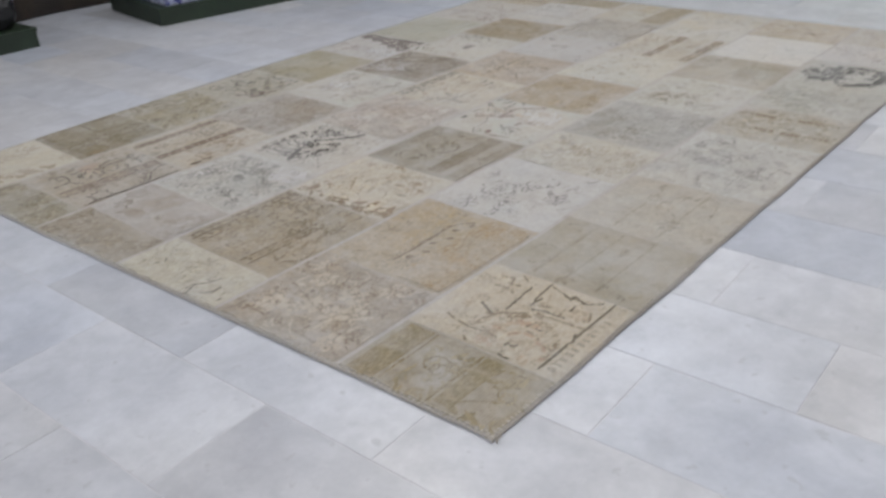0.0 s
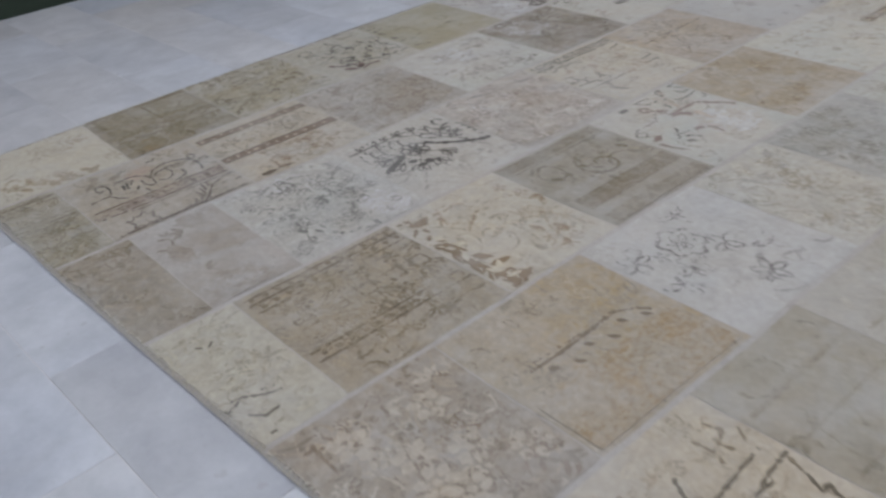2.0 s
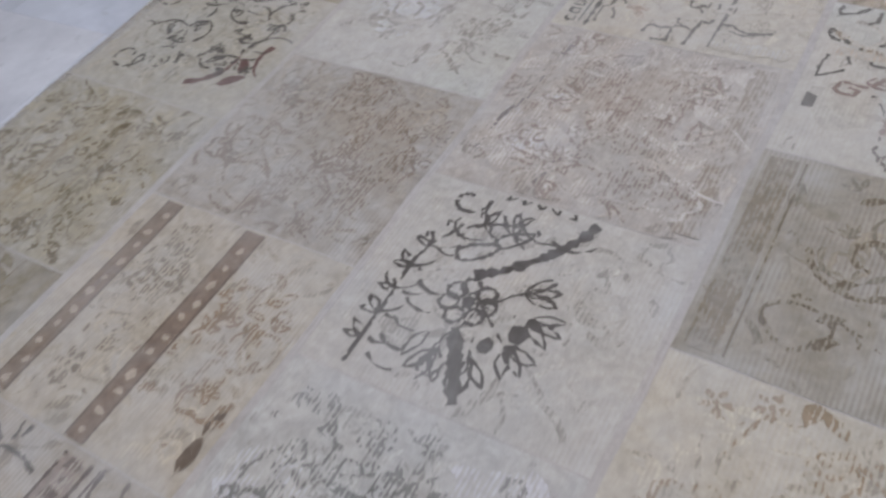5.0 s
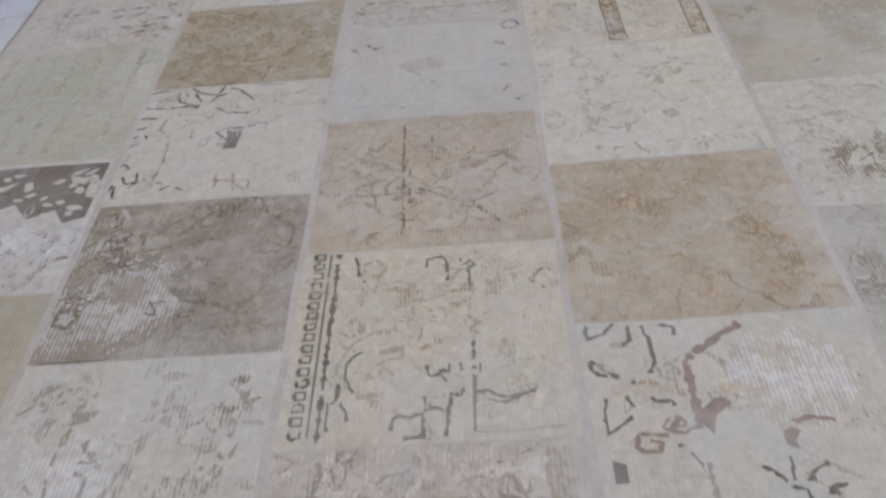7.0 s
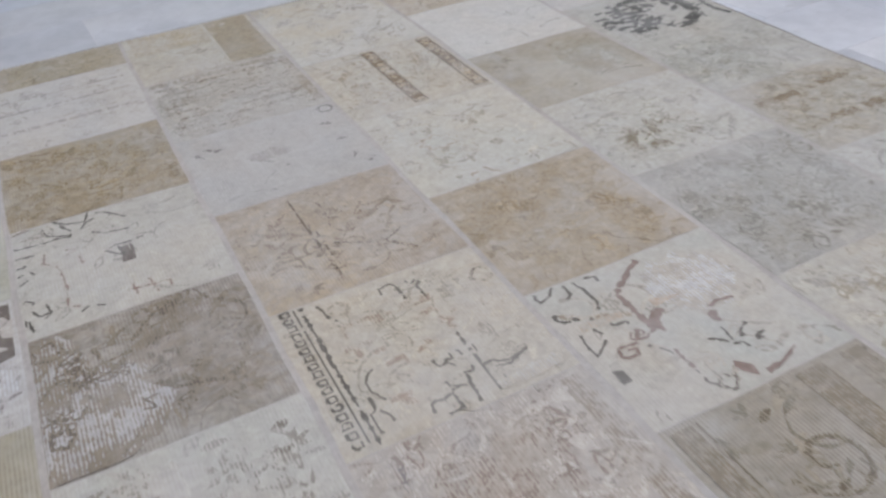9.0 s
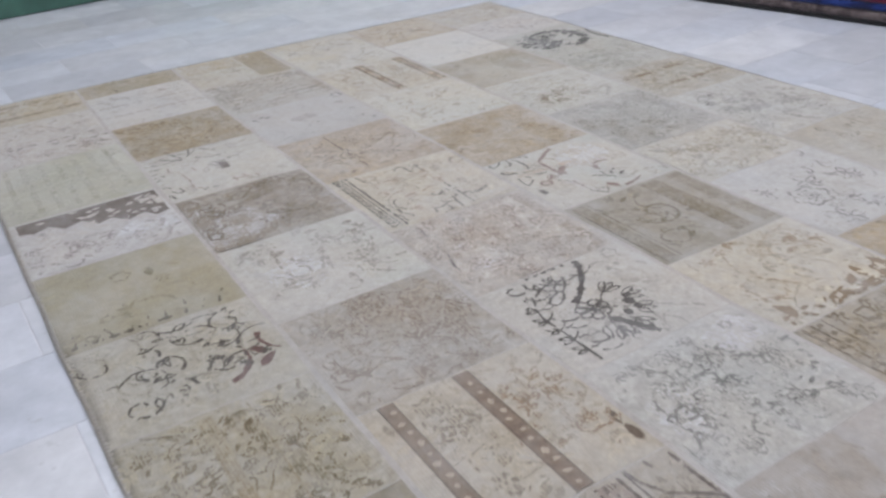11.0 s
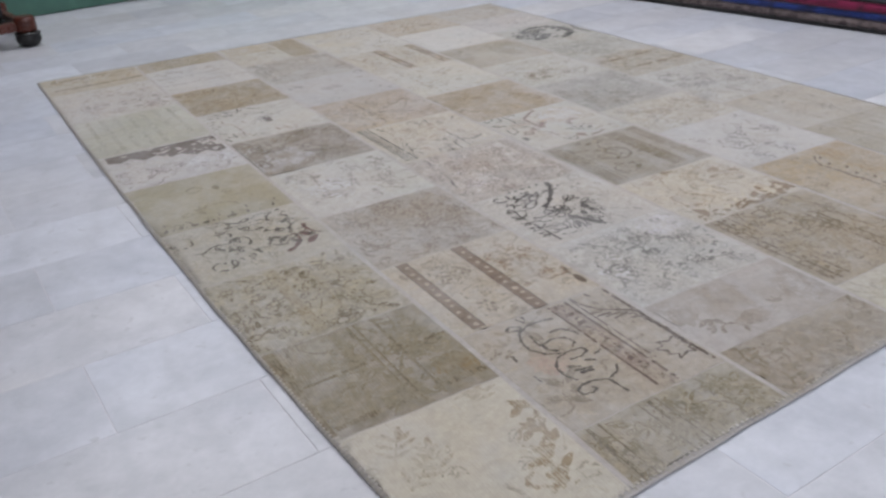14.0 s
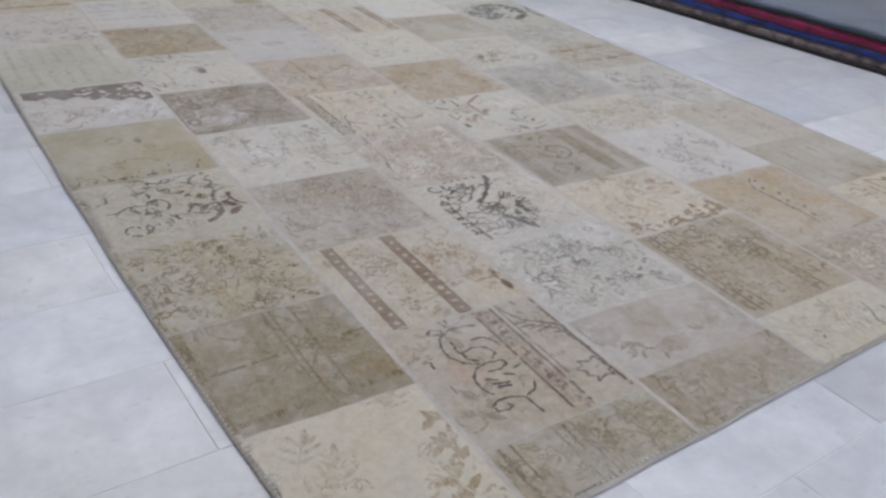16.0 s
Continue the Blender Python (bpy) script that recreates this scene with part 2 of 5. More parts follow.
structure("wall_north", boxed(X0, Y1, 0, X1, Y1 + 0.2, CEIL), PLASTER, "plain grey plastered showroom wall", "wall")
structure("wall_west", boxed(X0 - 0.2, Y0 - 0.2, 0, X0, Y1 + 0.2, CEIL), PLASTER, "plain grey plastered showroom wall", "wall")
structure("wall_east", boxed(X1, Y0 - 0.2, 0, X1 + 0.2, Y1 + 0.2, CEIL), PLASTER, "plain grey plastered showroom wall", "wall")
# unseen south wall; its wide opening is assumed, to go with the daylight lamp
south = bmesh.new()
box(south, X0, Y0 - 0.2, 0, -2.3, Y0, CEIL)
box(south, 3.5, Y0 - 0.2, 0, X1, Y0, CEIL)
box(south, -2.3, Y0 - 0.2, 2.95, 3.5, Y0, CEIL)
box(south, -2.3, Y0 - 0.2, 0, 3.5, Y0, 0.25)
structure("wall_south", south, PLASTER, "grey plastered wall with a wide unseen opening added for daylight", "wall")
structure("ceiling", boxed(X0 - 0.2, Y0 - 0.2, CEIL, X1 + 0.2, Y1 + 0.2, CEIL + 0.2), CEILING, "plain white ceiling", "ceiling")
structure("ground", boxed(-60, -60, -0.30, 60, 60, -0.20), GROUT, "plain grey ground outside", "ground")

lens = Nodes("light_diffuser")
lens.b.inputs["Emission Color"].default_value = (1, 1, 1, 1)
lens.b.inputs["Emission Strength"].default_value = 3.0
DIFFUSER = lens.done((0.8, 0.8, 0.8, 1), 0.5)
METAL = plain("white_metal", (225, 225, 225), 0.4, 0.05)
for px, py in PANELS:
    lamp = tagged(empty("ceiling_light", pose(px, py, CEIL)), "flat white rectangular ceiling light panel", "lamp", "ceiling lights")
    fr = bmesh.new()
    for a in ((-0.62, -0.32, -0.03, 0.62, -0.29, 0), (-0.62, 0.29, -0.03, 0.62, 0.32, 0), (-0.62, -0.29, -0.03, -0.59, 0.29, 0), (0.59, -0.29, -0.03, 0.62, 0.29, 0)):
        box(fr, *a)
    part("frame", fr, METAL, lamp)
    part("diffuser", boxed(-0.59, -0.29, -0.02, 0.59, 0.29, -0.004), DIFFUSER, lamp)

# ---- marble floor: 30 x 61 cm tiles in half bond, turned about two degrees from the rug ----
floor = structure("floor", boxed(X0 - 0.2, Y0 - 0.2, -0.2, X1 + 0.2, Y1 + 0.2, -0.0008), GROUT, "white and grey polished marble tile floor in half bond", "floor")
TURN_F, TL, TW, JOINT = 0.038, 0.613, 0.301, 0.0010
ca, sa = math.cos(TURN_F), math.sin(TURN_F)


def tile_mesh(rng):
    bm = bmesh.new()
    lift = rng.uniform(-0.0004, 0.0006)
    box(bm, JOINT, JOINT, -0.012, TL - JOINT, TW - JOINT, lift)
    top = [e for e in bm.edges if all(v.co.z > -0.005 for v in e.verts)]
    bmesh.ops.bevel(bm, geom=top, offset=0.0009, segments=1, affect="EDGES")
    me = bpy.data.meshes.new("tile")
    bm.to_mesh(me)
    bm.free()
    me.materials.append(MARBLE)
    return me


rng = random.Random(5)
TILES = [tile_mesh(rng) for _ in range(6)]
far_v, far_f = [], []
near_tiles = []
for k in range(-17, 27):
    q = -0.16 + TW * k
    off = 0.35 if k % 2 else 0.045
    for j in range(-10, 14):
        s = off + TL * j
        cx, cy = s + TL / 2, q + TW / 2
        wx, wy = cx * ca - cy * sa, cx * sa + cy * ca
        if not (X0 - 0.3 < wx < X1 + 0.3 and Y0 - 0.2 < wy < Y1 + 0.3):
            continue
        x, y = s * ca - q * sa, s * sa + q * ca
        seen = -1.9 < wx < 4.1 and -1.1 < wy < 6.3 and not (0.35 < wx < 2.3 and 0.3 < wy < 3.5)
        if seen and len(near_tiles) < 300:
            near_tiles.append((x, y))
        else:
            z = rng.uniform(-0.0004, 0.0006)
            i = len(far_v)
            for a, b in ((JOINT, JOINT), (TL - JOINT, JOINT), (TL - JOINT, TW - JOINT), (JOINT, TW - JOINT)):
                far_v.append((x + a * ca - b * sa, y + a * sa + b * ca, z))
            far_f.append((i, i + 1, i + 2, i + 3))
me = bpy.data.meshes.new("far_tiles")
me.from_pydata(far_v, [], far_f)
me.materials.append(MARBLE)
far_tiles = tagged(new("far_tiles", me), kind="stuff")
far_tiles.parent = floor

# ---- the patchwork rug ----
RUG_W, RUG_L, TOP = 2.66, 3.75, 0.0095
SEAMS = (0.0, 0.455, 0.885, 1.335, 1.775, 2.215, 2.66)


def swell(x, y):
    """The lie of the rug: shallow waves of a few millimetres."""
    return 0.0016 * noise.noise(Vector((x * 1.7, y * 1.7, 3.1))) + 0.0006 * noise.noise(Vector((x * 7, y * 7, 9.0)))


def south_edge(x):
    return 0.0465 * x + 0.004 * noise.noise(Vector((x * 5, 0, 0)))


def west_edge(y):
    return -0.020 + 0.11 * math.exp(-y / 1.4) + 0.004 * noise.noise(Vector((0, y * 4, 5)))


def east_edge(y):
    return RUG_W + 0.006 * noise.noise(Vector((7, y * 4, 2)))


def north_edge(x):
    return RUG_L + 0.007 * noise.noise(Vector((x * 4, 9, 1)))


def on_rug(a, b):
    """Rug coordinates, 0..1 each way, to the place inside its uneven outline."""
    x = a * RUG_W
    y0, y1 = south_edge(x), north_edge(x)
    y = y0 + (y1 - y0) * b
    x = west_edge(y) + (east_edge(y) - west_edge(y)) * a
    return x, y


rug = tagged(empty("rug", pose(0, 0, 0)), "large beige and taupe patchwork rug of worn carpet pieces on marble", "rug")

bm = bmesh.new()
NX, NY = 44, 60
top = [[None] * (NY + 1) for _ in range(NX + 1)]
for i in range(NX + 1):
    for j in range(NY + 1):
        x, y = on_rug(i / NX, j / NY)
        top[i][j] = bm.verts.new((x, y, TOP - 0.0022 + swell(x, y)))
for i in range(NX):
    for j in range(NY):
        bm.faces.new((top[i][j], top[i + 1][j], top[i + 1][j + 1], top[i][j + 1]))
rim = [top[i][0] for i in range(NX + 1)] + [top[NX][j] for j in range(1, NY + 1)] + [top[i][NY] for i in range(NX - 1, -1, -1)] + [top[0][j] for j in range(NY - 1, 0, -1)]
low = []
for v in rim:
    dx, dy = (v.co.x - RUG_W / 2) / RUG_W, (v.co.y - RUG_L / 2) / RUG_L
    low.append((bm.verts.new((v.co.x + 0.004 * dx, v.co.y + 0.004 * dy, 0.005)), bm.verts.new((v.co.x, v.co.y, 0.0004))))
for k in range(len(rim)):
    n = (k + 1) % len(rim)
    bm.faces.new((rim[n], rim[k], low[k][0], low[n][0]))
    bm.faces.new((low[n][0], low[k][0], low[k][1], low[n][1]))
bm.faces.new([p[1] for p in low][::-1])
backing = part("backing", bm, TAPE, rug, "pale grey seam tape and edge binding")
for p in backing.data.polygons[: NX * NY]:
    p.use_smooth = True


GROUND, BOUNDS, LATER = {}, {}, []


def clip_to_rug(x, y, e=0.008):
    return (min(max(x, west_edge(y) + e), east_edge(y) - e), min(max(y, south_edge(x) + e), north_edge(x) - e))


def seam_drift(k, y):
    return 0.006 * noise.noise(Vector((y * 4, k * 3.3, 1)))


def patch(col, v0, v1, colour, spot=0.5, second=None, label="", figure=0.6):
    """One sewn-in piece of carpet, with slightly wandering cut edges."""
    x0, x1 = SEAMS[col] + (0.0065 if col else -0.01), SEAMS[col + 1] - (0.0065 if col < 5 else -0.01)
    y0, y1 = v0 + 0.0015, v1 - 0.0015
    bm = bmesh.new()
    n = 14
    grid = []
    for i in range(n + 1):
        row = []
        for j in range(n + 1):
            x = x0 + (x1 - x0) * i / n
            y = y0 + (y1 - y0) * j / n
            f, g = i / n, j / n
            dx = seam_drift(col, y) * (1 - f) + seam_drift(col + 1, y) * f
            dy = 0.006 * (noise.noise(Vector((x * 5, v0 * 9, 4))) * (1 - g) + noise.noise(Vector((x * 5, v1 * 9, 4))) * g)
            x += dx + 0.0015 * noise.noise(Vector((y * 30, x * 30, 2)))
            y += dy + 0.0015 * noise.noise(Vector((y * 30, x * 30, 8)))
            x, y = clip_to_rug(x, y)
            edge = i in (0, n) or j in (0, n)
            row.append(bm.verts.new((x, y, TOP + swell(x, y) - (0.0016 if edge else 0.0))))
        grid.append(row)
    for i in range(n):
        for j in range(n):
            bm.faces.new((grid[i][j], grid[i + 1][j], grid[i + 1][j + 1], grid[i][j + 1]))
    ob = smooth(part("patch", bm, wool(colour, spot, second, figure), rug, label))
    GROUND[ob.name], BOUNDS[ob.name] = colour, (x0 + 0.004, y0 + 0.004, x1 - 0.004, y1 - 0.004)
    LATER.append((ob, col, v0, v1, colour, figure))
    return ob


# ---- motif drawing: flat dyed shapes a hair above the pile ----
class Motif:
    def __init__(self, seed=1, hollow=False, knots=True, lift=0.0006):
        self.lift = lift
        self.bm, self.r, self.hollow, self.knots = bmesh.new(), random.Random(seed), hollow, knots

    def v(self, x, y):
        x, y = clip_to_rug(x, y, 0.003)
        return self.bm.verts.new((x, y, TOP + self.lift + swell(x, y)))

    def line(self, pts, w, dash=0.0, taper=False, ragged=1.0):
        """A stroke with an uneven knotted edge; dash: how much of it has worn off."""
        path = []
        for (ax, ay), (bx, by) in zip(pts, pts[1:]):
            n = max(1, int(math.hypot(bx - ax, by - ay) / 0.0055))
            path += [(ax + (bx - ax) * i / n, ay + (by - ay) * i / n) for i in range(n)]
        path.append(pts[-1])
        last = None
        total = len(path)
        for i, (x, y) in enumerate(path):
            a, b = path[max(0, i - 1)], path[min(total - 1, i + 1)]
            dx, dy = b[0] - a[0], b[1] - a[1]
            d = math.hypot(dx, dy) or 1
            h = w * 0.47 * (1 + ragged * self.r.uniform(-0.4, 0.35))
            if taper:
                h *= 1.15 - i / total
            if self.r.random() < dash:
                last = None
                continue
            pair = (self.v(x - dy / d * h, y + dx / d * h), self.v(x + dy / d * h, y - dx / d * h))
            if last:
                self.bm.faces.new((last[1], pair[1], pair[0], last[0]))
            last = pair
        return self

    def curve(self, x, y, ang, length, bend, w, dash=0.0, taper=True):
        """A stroke from x, y that starts towards ang and turns by bend degrees on its way. Returns its end and final angle."""
        n = max(4, int(length / 0.010))
        pts, a = [(x, y)], radians(ang)
        for _ in range(n):
            x, y = x + length / n * math.cos(a), y + length / n * math.sin(a)
            a += radians(bend) / n
            pts.append((x, y))
        self.line(pts, w, dash, taper)
        return x, y, math.degrees(a)

    def shape(self, pts):
        self.bm.faces.new([self.v(x, y) for x, y in pts])
        return self

    def leaf(self, x, y, ang, length, wide):
        c, s = math.cos(radians(ang)), math.sin(radians(ang))
        out = [(0, 0), (0.25, 0.8), (0.55, 1.0), (0.85, 0.5), (1, 0), (0.8, -0.5), (0.5, -1.0), (0.22, -0.7)]
        k = [self.r.uniform(0.8, 1.2) for _ in out]
        if self.hollow:
            pts = [(x + (u * length) * c - (v * q * wide / 2) * s, y + (u * length) * s + (v * q * wide / 2) * c) for (u, v), q in zip(out, k)]
            return self.line(pts + pts[:1], 0.0048, 0.05)
        return self.shape([(x + (u * length) * c - (v * q * wide / 2) * s, y + (u * length) * s + (v * q * wide / 2) * c) for (u, v), q in zip(out, k)])

    def blob(self, x, y, r, sides=7):
        return self.shape([(x + r * self.r.uniform(0.7, 1.25) * math.cos(2 * math.pi * i / sides), y + r * self.r.uniform(0.7, 1.25) * math.sin(2 * math.pi * i / sides)) for i in range(sides)])

    def ring(self, x, y, r, w, wave=0.0, lobes=0, dash=0.0, squash=1.0, ang=0.0):
        pts = []
        c, s = math.cos(radians(ang)), math.sin(radians(ang))
        for i in range(33):
            a = 2 * math.pi * i / 32
            k = r * (1 + wave * math.cos(lobes * a))
            u, v = k * math.cos(a), k * squash * math.sin(a)
            pts.append((x + u * c - v * s, y + u * s + v * c))
        return self.line(pts, w, dash)

    def flower(self, x, y, r, n=6, w=0.5, hollow=False):
        for i in range(n):
            a = 360 / n * i + self.r.uniform(-8, 8)
            if hollow:
                self.ring(x + r * 0.62 * math.cos(radians(a)), y + r * 0.62 * math.sin(radians(a)), r * 0.30, r * 0.14)
            else:
                self.leaf(x + r * 0.28 * math.cos(radians(a)), y + r * 0.28 * math.sin(radians(a)), a, r * 0.75, r * w)
        return self.blob(x, y, r * 0.2)

    def scroll(self, x, y, r, turn=1, start=0.0, w=0.007, dash=0.06, turns=1.25):
        pts = []
        for i in range(40):
            a = radians(start) + turn * 2 * math.pi * turns * i / 39
            k = r * (1 - 0.8 * i / 39)
            pts.append((x + k * math.cos(a), y + k * math.sin(a)))
        return self.line(pts, w, dash)

    def spray(self, x, y, ang, length, n, w=0.006, side=0.05):
        """A stem with pairs of leaves."""
        ex, ey, ea = self.curve(x, y, ang, length, self.r.uniform(-35, 35), w, 0.08)
        for i in range(n):
            t = (i + 0.6) / n
            px, py = x + (ex - x) * t, y + (ey - y) * t
            for sgn in (1, -1):
                self.leaf(px, py, ang + sgn * self.r.uniform(35, 65), side * self.r.uniform(0.7, 1.2), side * 0.32)
        return self.leaf(ex, ey, ea, side, side * 0.4)

    def band(self, x, y0, y1, w):
        return self.line([(x, y0), (x, y1)], w, 0.0, False, 0.15 if w > 0.012 else 0.5)

    def arabesque(self, x0, y0, x1, y1, n, size=0.03, w=0.005, dash=0.12):
        """Old all-over floral ground: curling stems, little leaves, rosettes."""
        r = self.r
        for _ in range(n):
            x, y = r.uniform(x0, x1), r.uniform(y0, y1)
            kind = r.random()
            s = size * r.uniform(0.6, 1.4)
            if kind < 0.42:
                ex, ey, ea = self.curve(x, y, r.uniform(0, 360), s * 2.2, r.uniform(-200, 200), w * r.uniform(0.7, 1.2), dash)
                if r.random() < 0.6:
                    self.leaf(ex, ey, ea, s * 0.7, s * 0.3)
            elif kind < 0.70:
                self.leaf(x, y, r.uniform(0, 360), s, s * r.uniform(0.3, 0.5))
            elif kind < 0.84:
                a = r.uniform(0, 360)
                for d in (-45, 0, 45):
                    self.leaf(x, y, a + d, s * 0.8, s * 0.28)
            elif kind < 0.93:
                self.ring(x, y, s * 0.42, w * 0.8, 0.15, 5, dash)
            else:
                self.flower(x, y, s * 0.6, r.choice((5, 6)), 0.45)
        return self

    def put(self, on, colour, wear=0.5, label=""):
        x0, y0, x1, y1 = BOUNDS[on.name]
        for v in self.bm.verts:
            v.co.x = min(max(v.co.x, x0), x1)
            v.co.y = min(max(v.co.y, y0), y1)
            if self.knots:
                v.co.x, v.co.y = round(v.co.x / 0.0036) * 0.0036, round(v.co.y / 0.0036) * 0.0036
        ob = part("motif", self.bm, dye(colour, GROUND[on.name], wear), on, label)
        return tagged(ob, kind="stuff")


def floral(p, col, v0, v1, colour, n=70, size=0.028, w=0.0045, wear=0.6, seed=1, dash=0.12):
    """An all-over floral ground on a whole patch."""
    m = Motif(seed, seed % 2 == 0)
    m.arabesque(SEAMS[col] + 0.035, v0 + 0.025, SEAMS[col + 1] - 0.035, v1 - 0.025, int(n * 0.95), size * 1.2, w * 1.25, dash)
    return m.put(p, colour, wear)


def wash(p, x, y, rx, ry, colour, wear=0.85, seed=1):
    """A faded or stained area with a ragged outline."""
    m = Motif(seed, False, True, 0.0004)
    m.shape([(x + rx * m.r.uniform(0.72, 1.12) * math.cos(2 * math.pi * i / 26), y + ry * m.r.uniform(0.72, 1.12) * math.sin(2 * math.pi * i / 26)) for i in range(26)])
    return m.put(p, colour, wear)


def dotted_band(p, x, y0, y1, w, dark, light, seed=1, wear=0.38, step=0.034):
    """A guard border: a dark stripe with pale lozenges along it."""
    Motif(seed, False, False).band(x, y0, y1, w).put(p, dark, wear)
    edge = Motif(seed + 2, False, False, 0.0008)
    edge.band(x - w * 0.42, y0, y1, 0.004).band(x + w * 0.42, y0, y1, 0.004)
    edge.put(p, tuple(0.8 * c for c in dark), 0.2)
    m = Motif(seed + 1)
    y = y0 + step / 2
    while y < y1 - step / 3:
        m.blob(x + m.r.uniform(-1, 1) * w * 0.1, y + m.r.uniform(-0.004, 0.004), w * m.r.uniform(0.17, 0.26), 5)
        y += step
    for v in m.bm.verts:
        v.co.z += 0.0004
    m.put(p, light, 0.25)


ROSE, UMBER = (146, 112, 102), (92, 76, 62)

# first column, from the south edge to the north edge
p = patch(0, 0.0, 0.44, (178, 170, 150), 0.3, None, "cream wool piece with faded brown leaf sprays", 0.12)
m = Motif(11)
for x, y, a in ((0.13, 0.32, 60), (0.19, 0.25, 80), (0.12, 0.24, 30), (0.36, 0.38, 70), (0.40, 0.41, 150)):
    m.spray(x, y, a, 0.07, 3, 0.007, 0.042)
m.put(p, (152, 135, 106), 0.72)
m = Motif(12)
m.line([(0.44, 0.34), (0.45, 0.29), (0.42, 0.25), (0.41, 0.205), (0.375, 0.17), (0.36, 0.125), (0.385, 0.08)], 0.015, 0.03)
for i in range(7):
    y = 0.10 + 0.036 * i
    m.leaf(0.37 + 0.011 * i, y, 120 - 90 * (i % 2), 0.05, 0.024)
    m.leaf(0.36 + 0.011 * i, y + 0.012, 205 + 60 * (i % 2), 0.045, 0.02)
m.ring(0.345, 0.135, 0.035, 0.010, 0.2, 4, 0.05).ring(0.385, 0.235, 0.028, 0.008, 0.2, 4, 0.05)
m.put(p, (142, 123, 92), 0.5)

p = patch(0, 0.44, 0.82, (140, 128, 101), 0.7, None, "dark olive wool piece with faint stripes", 0.3)
wash(p, 0.17, 0.70, 0.08, 0.11, (154, 149, 132), 0.85, 513)
wash(p, 0.14, 0.52, 0.07, 0.06, (150, 146, 130), 0.95, 514)
wash(p, 0.40, 0.53, 0.06, 0.05, (136, 112, 72), 0.75, 515)
m = Motif(13, False, False)
m.band(0.062, 0.455, 0.81, 0.030).band(0.262, 0.455, 0.81, 0.007).band(0.278, 0.455, 0.81, 0.007).band(0.327, 0.455, 0.81, 0.009)
m.line([(0.08, 0.64), (0.46, 0.66)], 0.010, 0.1).line([(0.08, 0.475), (0.46, 0.485)], 0.018, 0.1)
m.put(p, (108, 93, 66), 0.6)
floral(p, 0, 0.455, 0.80, (116, 104, 80), 34, 0.04, 0.007, 0.75, 14)

p = patch(0, 0.82, 1.21, (163, 153, 128), 0.6, None, "olive beige wool piece with a dense faded floral ground")
floral(p, 0, 0.80, 1.20, (104, 90, 64), 180, 0.024, 0.0055, 0.42, 15)
Motif(16).band(0.21, 0.83, 1.19, 0.034).band(0.30, 0.81, 1.19, 0.006).put(p, (136, 118, 84), 0.85)

p = patch(0, 1.21, 1.59, (166, 159, 141), 0.4, None, "grey beige wool piece with dark curling scrolls")
m = Motif(17, True)
for x, y, r, t, s in ((0.20, 1.42, 0.060, 1, 200), (0.31, 1.36, 0.055, -1, 40), (0.37, 1.51, 0.05, 1, 80), (0.12, 1.30, 0.045, -1, 0)):
    m.scroll(x, y, r, t, s, 0.006, 0.16, 1.0)
m.arabesque(0.06, 1.27, 0.42, 1.56, 34, 0.030, 0.006, 0.12)
for x, y, a, b in ((0.10, 1.40, 60, -150), (0.16, 1.50, -10, 160), (0.24, 1.31, 100, 170), (0.30, 1.47, 200, -170), (0.36, 1.40, 80, -140), (0.22, 1.56, -40, 120)):
    ex, ey, ea = m.curve(x, y, a, 0.13, b, 0.0075, 0.05)
    m.leaf(ex, ey, ea, 0.035, 0.016)
m.put(p, (58, 51, 45), 0.3)
m = Motif(18)
m.curve(0.30, 1.27, 20, 0.14, 90, 0.018, 0.1)
m.curve(0.41, 1.42, 250, 0.10, 80, 0.014, 0.1)
m.leaf(0.37, 1.285, 40, 0.06, 0.03).leaf(0.40, 1.33, 120, 0.05, 0.025)
m.put(p, (92, 52, 50), 0.3)

p = patch(0, 1.59, 2.02, (151, 142, 114), 0.4, None, "plain olive green wool piece", 0.12)
m = Motif(19)
for i in range(9):
    x = 0.05 + 0.042 * i
    m.curve(x, 1.605, 80 + m.r.uniform(-20, 20), m.r.uniform(0.03, 0.07), m.r.uniform(-40, 40), 0.006, 0.15)
m.line([(0.04, 1.61), (0.27, 1.612)], 0.012, 0.2)
m.put(p, (84, 76, 64), 0.3)

p = patch(0, 2.02, 2.42, (178, 174, 168), 0.45, None, "pale grey wool piece with a dark brown floral stripe", 0.4)
m = Motif(20)
m.shape([(0.03, 2.33), (0.07, 2.31), (0.11, 2.335), (0.15, 2.29), (0.20, 2.315), (0.24, 2.26), (0.28, 2.28), (0.32, 2.23), (0.37, 2.255), (0.40, 2.21), (0.44, 2.225), (0.44, 2.40), (0.30, 2.405), (0.16, 2.40), (0.03, 2.40)])
m.put(p, (92, 80, 70), 0.30)
m = Motif(21, False, True, 0.0010)
for i in range(44):
    m.leaf(0.42 - 0.38 * m.r.random() ** 1.4, m.r.uniform(2.23, 2.395), m.r.uniform(-60, 60), m.r.uniform(0.018, 0.05), m.r.uniform(0.010, 0.022))
m.put(p, (178, 172, 164), 0.25)
floral(p, 0, 2.04, 2.22, (122, 112, 110), 42, 0.03, 0.006, 0.5, 22)
wash(p, 0.36, 2.16, 0.09, 0.07, (196, 198, 204), 0.7, 522)

p = patch(0, 2.42, 2.92, (170, 168, 152), 0.5, (160, 158, 138), "pale sage green worn wool piece", 0.12)
m = Motif(23)
for i in range(7):
    m.band(0.06 + 0.055 * i, 2.45, 2.89, 0.02)
m.put(p, (146, 146, 124), 0.75)

